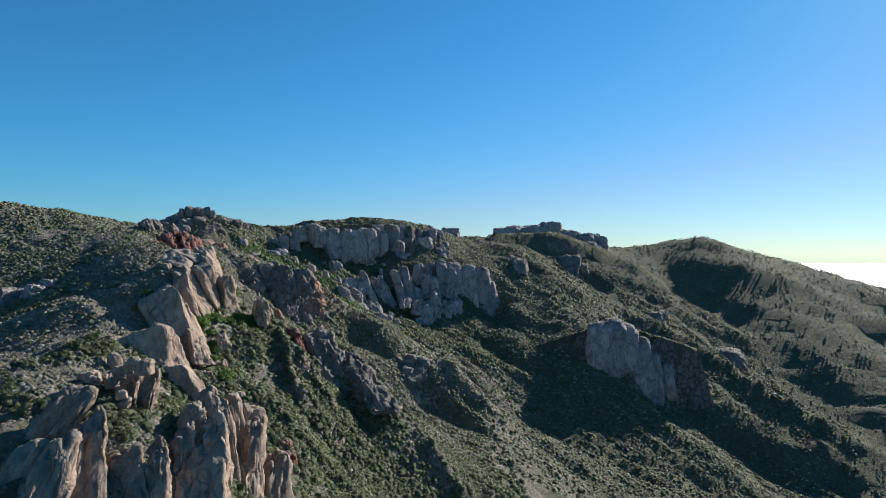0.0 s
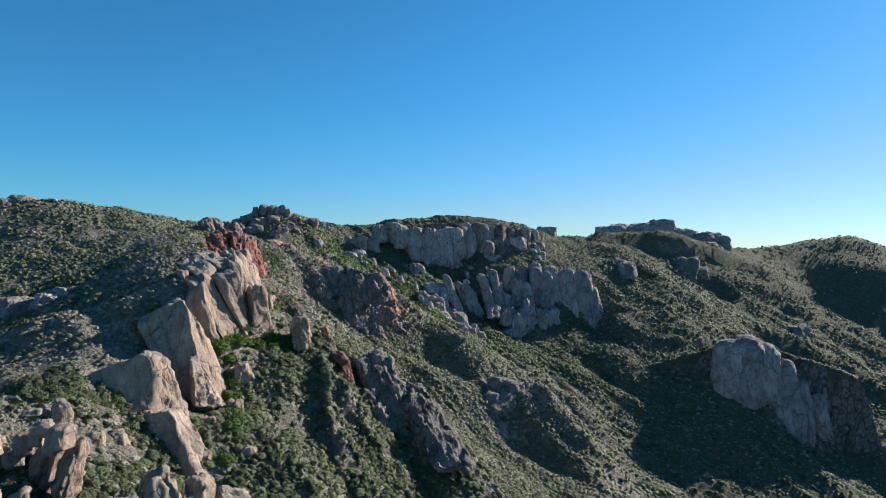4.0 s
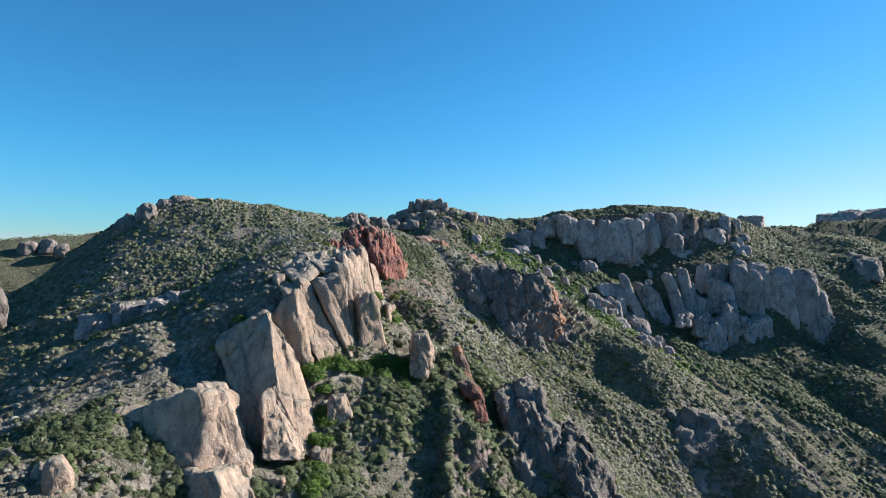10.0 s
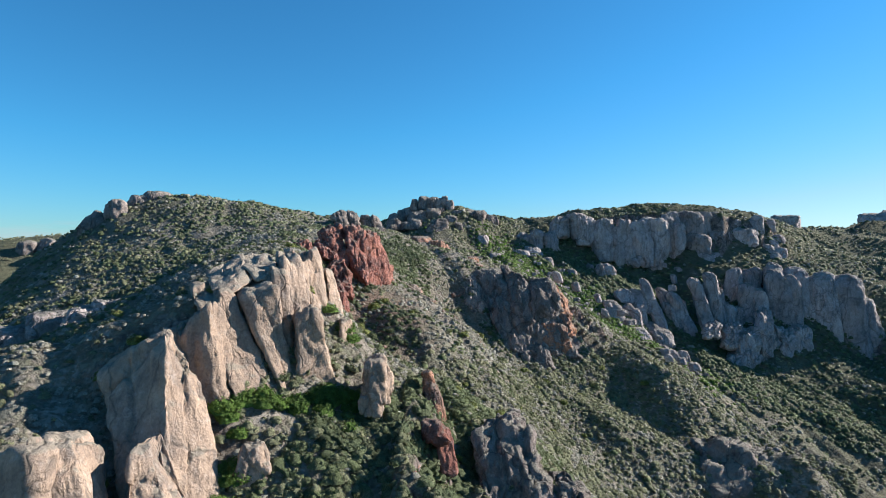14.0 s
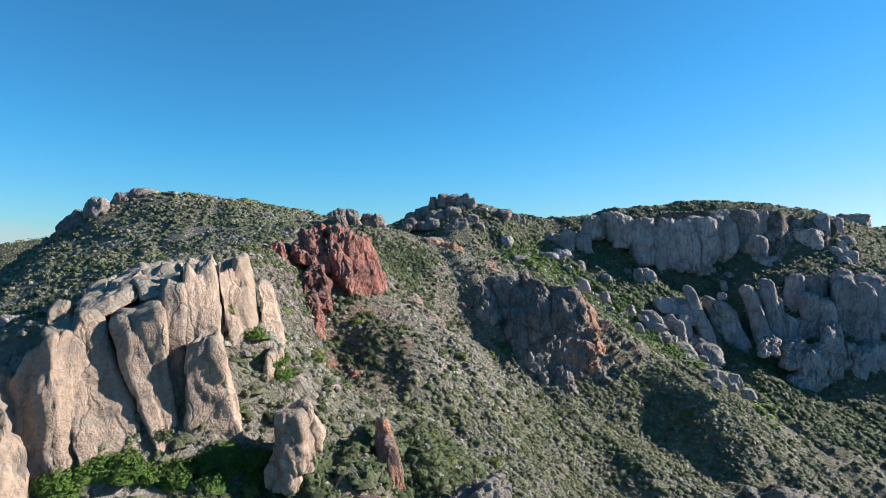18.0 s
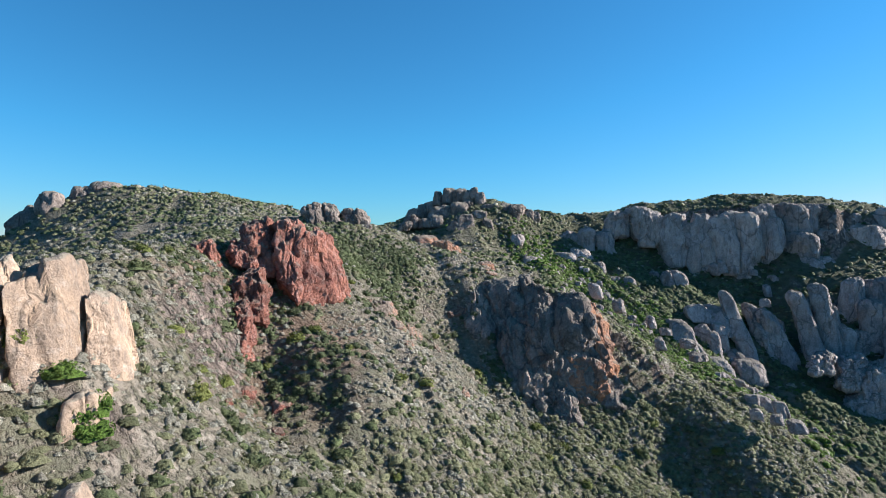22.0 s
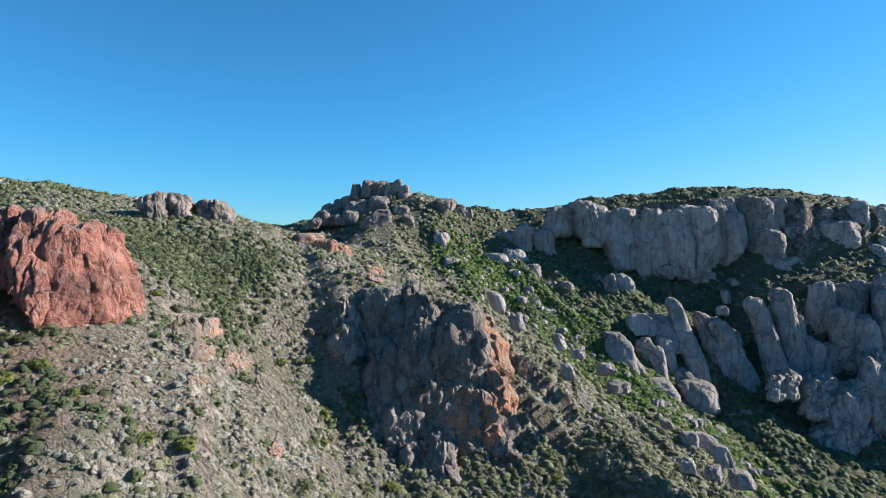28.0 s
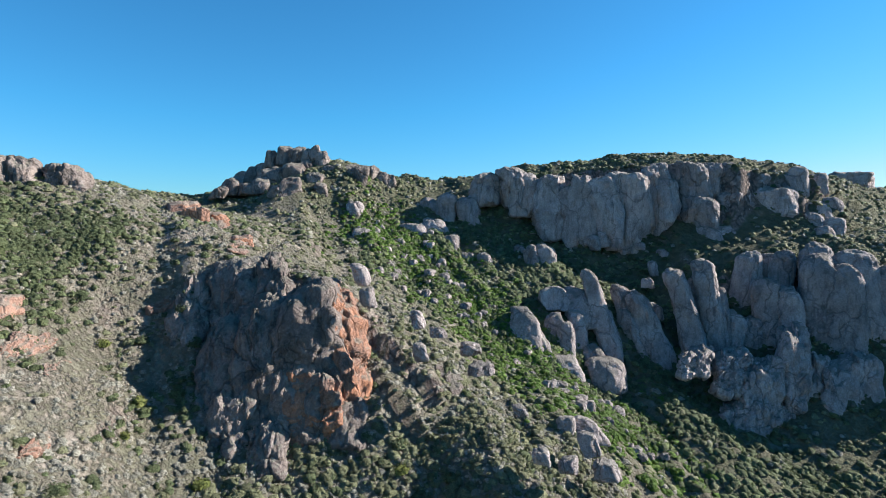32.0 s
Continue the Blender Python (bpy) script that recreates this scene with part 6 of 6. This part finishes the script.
def scatter(name, label, mat, spots, sizes, leaves, spread, seed, ring=6):
    rs = np.random.RandomState(seed)
    verts, faces, base = [], [], 0
    for k in range(6):
        q, tri = shrub_template(leaves, seed + k, spread, ring)
        sel = np.arange(k, len(spots), 6)
        a = rs.rand(len(sel)) * 6.283
        ca, sa = np.cos(a)[:, None], np.sin(a)[:, None]
        s = sizes[sel][:, None]
        wide = (0.85 + 0.4 * rs.rand(len(sel)))[:, None]
        x = (q[:, 0] * ca - q[:, 1] * sa) * s * wide + spots[sel][:, 0, None]
        y = (q[:, 0] * sa + q[:, 1] * ca) * s / wide + spots[sel][:, 1, None]
        z = q[:, 2] * s * (0.85 + 0.5 * rs.rand(len(sel)))[:, None] + spots[sel][:, 2, None] - 0.05 * s
        verts.append(np.stack([x, y, z], -1).reshape(-1, 3))
        faces.append((tri[None] + (base + len(q) * np.arange(len(sel)))[:, None, None]).reshape(-1, 3))
        base += len(q) * len(sel)
    tagged(new(name, mesh_from(name, np.concatenate(verts), np.concatenate(faces), mat)), label, "shrubs", kind="stuff")


def spots_in(count, box, seed, density):
    rs = np.random.RandomState(seed)
    x, y = rs.uniform(box[0], box[1], count), rs.uniform(box[2], box[3], count)
    keep = rs.rand(count) < density(x, y)
    x, y = x[keep], y[keep]
    z = ground(x, y)
    steep = np.hypot(ground(x + 1.5, y) - z, ground(x, y + 1.5) - z) / 1.5
    ok = (steep < 2.1) & ~((x > -25) & (y < -2.2 * z))      # the foot of the slope below the camera's line stays out of sight
    return np.stack([x, y, z], 1)[ok], rs


NEAR = (-180, 15, 55, 345)


def patch(s, seed, base=0.5, gain=0.9):
    return lambda x, y: np.clip(base + gain * fbm(flat(x, y, s), 3, seed), 0, 1)


def upper(s, seed, base):
    """Grey scrub: thinner on the bare ground round the red outcrop and below the crest."""
    return lambda x, y: patch(s, seed, base)(x, y) * np.clip(1.25 - np.clip((y - 215) / 60, 0, 1) * np.clip((-x - 70) / 30, 0, 1), 0.5, 1) * np.where(x + 0.4 * (y - 170) > -62, np.clip((y - 185) / 50, 0.25, 1), 1)


def lower(s, seed, base):
    """Green scrub: close on the lower slope, sparse on the dry ground below the crest."""
    return lambda x, y: patch(s, seed, base)(x, y) * np.clip((x + 0.25 * (y - 200) + 96) / 45, 0.16, 1)


EAST, WEST = (-114, 15, 55, 345), (-180, -114, 55, 345)
for name, label, mat, count, dens, size, leaves, spread, seed in [
    ("sage_scrub", "pale grey-green sage scrub on the slope", M_SAGE, 44000, upper(16, 1, 0.75), (0.24, 0.85), 9, 0.25, 1),
    ("chaparral", "olive chaparral bushes on the slope", M_OLIVE, 11000, lower(25, 4, 0.6), (0.4, 1.15), 14, 0.23, 2),
    ("evergreen_scrub", "dark evergreen bushes on the slope", M_DEEP, 6500, lower(18, 6, 0.5), (0.4, 1.25), 14, 0.23, 3),
    ("dry_brush", "straw-grey dry brush between the bushes", M_DRY, 16000, patch(20, 8, 0.6), (0.2, 0.55), 6, 0.32, 4),
]:
    spots, rs = spots_in(count, EAST, seed, dens)
    scatter(name, label, mat, spots, size[0] + (size[1] - size[0]) * rs.rand(len(spots)) ** 1.8, leaves, spread, seed * 10)
for name, label, mat, count, size, seed in [
    ("chaparral", "olive chaparral covering the rounded hill", M_OLIVE, 8000, (0.35, 1.1), 41),
    ("evergreen_scrub", "dark evergreen bushes on the rounded hill", M_DEEP, 6000, (0.4, 1.15), 42),
    ("sage_scrub", "pale sage scrub on the rounded hill", M_SAGE, 9000, (0.3, 0.7), 43),
]:
    spots, rs = spots_in(count, WEST, seed, lambda x, y: patch(14, seed, 0.55)(x, y) * np.where((y > 255) & (x > -165), 0.75, 1.0))
    scatter(name, label, mat, spots, rs.uniform(*size, len(spots)), 4, 0.3, seed * 10)

# evergreen thickets in patches on the dry slope and round the foreground crags
spots, rs = spots_in(5000, (-150, -72, 200, 330), 36, patch(15, 19, -0.2, 2.4))
thick = np.concatenate([np.array([c]) + rs.normal(size=(95, 2)) * (3.9, 3.0) for c in [
    (-142, 279), (-136, 282), (-127, 277), (-126, 281), (-121, 282), (-121, 290), (-121, 296), (-116, 298), (-115, 288), (-111, 285), (-131, 292), (-121, 302)]])
spots = np.concatenate([spots, np.column_stack([thick, ground(thick[:, 0], thick[:, 1])])])
scatter("evergreen_scrub", "dark evergreen thickets on the dry slope", M_DEEP, spots, rs.uniform(0.45, 1.1, len(spots)), 12, 0.25, 360)
spots, rs = spots_in(2600, (-85, -42, 98, 142), 37, patch(9, 20, 0.55, 1.6))
scatter("evergreen_scrub", "rounded dark bushes between the foreground crags", M_DEEP, spots, rs.uniform(0.5, 1.15, len(spots)), 30, 0.2, 370)

spots, rs = spots_in(12000, (-62, 30, 100, 225), 31, patch(22, 14, 0.75))
scatter("evergreen_scrub", "rounded dark green bushes crowding the lower slope", M_DEEP, spots, rs.uniform(0.6, 1.35, len(spots)), 10, 0.26, 320)
spots, rs = spots_in(7000, (-235, -80, 85, 235), 32, patch(26, 15, 0.7))
scatter("chaparral", "low olive scrub on the gentle back of the slabs", M_OLIVE, spots, rs.uniform(0.35, 0.8, len(spots)), 8, 0.27, 330)

spots, rs = spots_in(11000, (-72, 20, 150, 345), 34, patch(28, 17, 0.65))
scatter("chaparral", "dense olive chaparral on the lower ribs", M_OLIVE, spots, rs.uniform(0.5, 1.2, len(spots)), 8, 0.26, 350)


def beyond(x, y):
    out = (x < NEAR[0]) | (x > NEAR[1]) | (y < NEAR[2]) | (y > NEAR[3])
    hidden = (x > 10) & (np.hypot(x, y) < 235)
    return out * ~hidden * np.clip(0.75 + 0.6 * fbm(flat(x, y, 40), 3, 12), 0, 1)


for name, label, mat, count, box, size, seed in [
    ("chaparral", "olive chaparral covering the far slopes", M_OLIVE, 40000, (-300, 260, 60, 560), (0.6, 1.25), 21),
    ("evergreen_scrub", "dark evergreen scrub covering the far slopes", M_DEEP, 28000, (-300, 260, 60, 560), (0.6, 1.35), 22),
    ("sage_scrub", "pale sage scrub covering the far slopes", M_SAGE, 14000, (-300, 260, 60, 560), (0.6, 1.2), 23),
    ("far_scrub", "scrub on the distant ridges", M_OLIVE, 42000, (-600, 560, 250, 800), (0.6, 1.3), 24),
]:
    spots, rs = spots_in(count, box, seed, beyond)
    scatter(name, label, mat, spots, rs.uniform(*size, len(spots)), 1, 0.4, seed * 10, 4)

spots, rs = spots_in(5000, (-110, 40, 362, 450), 33, patch(24, 16, 0.8))
scatter("evergreen_scrub", "dark evergreen brush filling the shaded bowl", M_DEEP, spots, rs.uniform(0.8, 1.6, len(spots)), 4, 0.3, 340)

# single bushes, each with its leaves and stems
def bush_meshes(name, mat, leaves, spread, seed):
    leaf, tri = shrub_template(leaves, seed, spread, 9)
    rs = np.random.RandomState(seed)
    stems, faces = [], []
    for k in range(7):
        a, r = rs.rand() * 6.283, rs.uniform(0.15, 0.5)
        tip = np.array([math.cos(a) * r, math.sin(a) * r, rs.uniform(0.35, 0.6)])
        foot = np.array([math.cos(a) * 0.06, math.sin(a) * 0.06, -0.25])
        ring = lambda c, w: [c + w * np.array([math.cos(j * 1.571), math.sin(j * 1.571), 0]) for j in range(4)]
        base = len(stems)
        stems += ring(foot, 0.03) + ring(tip, 0.012)
        faces += [(base + j, base + (j + 1) % 4, base + 4 + (j + 1) % 4, base + 4 + j) for j in range(4)]
    return (mesh_from(name, leaf, tri, mat), mesh_from("stem", np.array(stems), np.array(faces), M_TWIG))


M_TWIG = Nodes("twig_bark", 0.9, 0.1)
M_TWIG = M_TWIG.done(M_TWIG.ramp(M_TWIG.noise(3.0), [(0.3, (0.10, 0.08, 0.06)), (0.7, (0.22, 0.18, 0.14))]))


def bushes(name, label, group, mat, places, size, leaves, spread, seed):
    """Separate bushes at the given places, six shapes in turn."""
    shapes = [bush_meshes("foliage", mat, leaves, spread, seed + k) for k in range(6)]
    rs = np.random.RandomState(seed)
    z = ground(places[:, 0], places[:, 1])
    for k, (x, y) in enumerate(places):
        s = rs.uniform(*size)
        ob = tagged(new(name), label, "bush", group)
        ob.matrix_world = Matrix.Translation((x, y, z[k] + 0.05)) @ Euler((0, 0, rs.rand() * 6.283)).to_matrix().to_4x4() @ Matrix.Diagonal((s, s * rs.uniform(0.8, 1.1), s * rs.uniform(0.8, 1.05), 1))
        for mesh in shapes[k % 6]:
            new(mesh.name.split(".")[0], mesh).parent = ob


rs = np.random.RandomState(5)
bushes("green_bush", "bright green leafy bush below the slabs", "bright thicket", M_LIME,
       np.concatenate([np.array([(cx, cy)]) + rs.normal(size=(m, 2)) * r for cx, cy, r, m in [(-69.5, 171, 0.9, 5), (-68.5, 174, 0.9, 5), (-67.5, 177, 0.8, 4), (-65.5, 180, 0.9, 5), (-64, 183.5, 0.9, 5), (-62.5, 186.5, 0.9, 5), (-60.5, 189.5, 1.0, 5), (-61, 184, 1.2, 4), (-66, 168, 0.9, 4), (-63.5, 164.5, 0.8, 4), (-61, 161.5, 0.8, 4), (-59.5, 158, 0.8, 3), (-57, 154.5, 0.8, 3), (-55, 147, 0.8, 2), (-72, 197, 1.0, 3), (-69, 200, 1.2, 3)]]), (1.3, 2.2), 320, 0.11, 300)
for name, label, group, mat, count, seed in [("evergreen_bush", "rounded dark green bush on the pale slope", "dark bushes", M_DEEP, 110, 51), ("olive_bush", "yellow-green bush among grey sage", "olive bushes", M_LUSH, 90, 52)]:
    spots, _ = spots_in(count, (-112, -38, 150, 320), seed, patch(20, seed, 0.9))
    bushes(name, label, group, mat, spots[:, :2], (0.9, 1.7), 170, 0.14, seed * 10)

# the bright brush and boulders of the summit gully
rs = np.random.RandomState(6)
u = rs.rand(2200)
pts = np.stack([-128 + 100 * u + rs.normal(size=2200) * 9, 394 - 33 * u + rs.normal(size=2200) * 9], 1)
scatter("gully_brush", "fresh green brush filling a boulder gully", M_LIME, np.column_stack([pts, ground(pts[:, 0], pts[:, 1])]), rs.uniform(0.6, 1.3, 2200), 16, 0.26, 310)
base = [rock_mesh("gully_boulder", (1, 0.9, 0.9), M_GREY, seed=900 + k, n=8, power=4, taper=0.4, rough=0.12, joint=0.5, cuts=8) for k in range(6)]
for k in range(90):
    u = rs.rand()
    x = -124 + 96 * u + rs.normal() * 6
    y = 392 - 30 * u + rs.normal() * 7
    s = rs.uniform(1.2, 3.0) * (1.5 if k % 5 == 0 else 1.0)
    ob = tagged(new("gully_boulder", base[k % 6]), "pale boulder in a brushy gully", "boulder", "gully boulders")
    ob.matrix_world = Matrix.Translation((x, y, float(ground([x], [y])[0]) + 0.55 * s)) @ Euler((0, 0, rs.rand() * 6)).to_matrix().to_4x4() @ Matrix.Diagonal((s, s, s, 1))
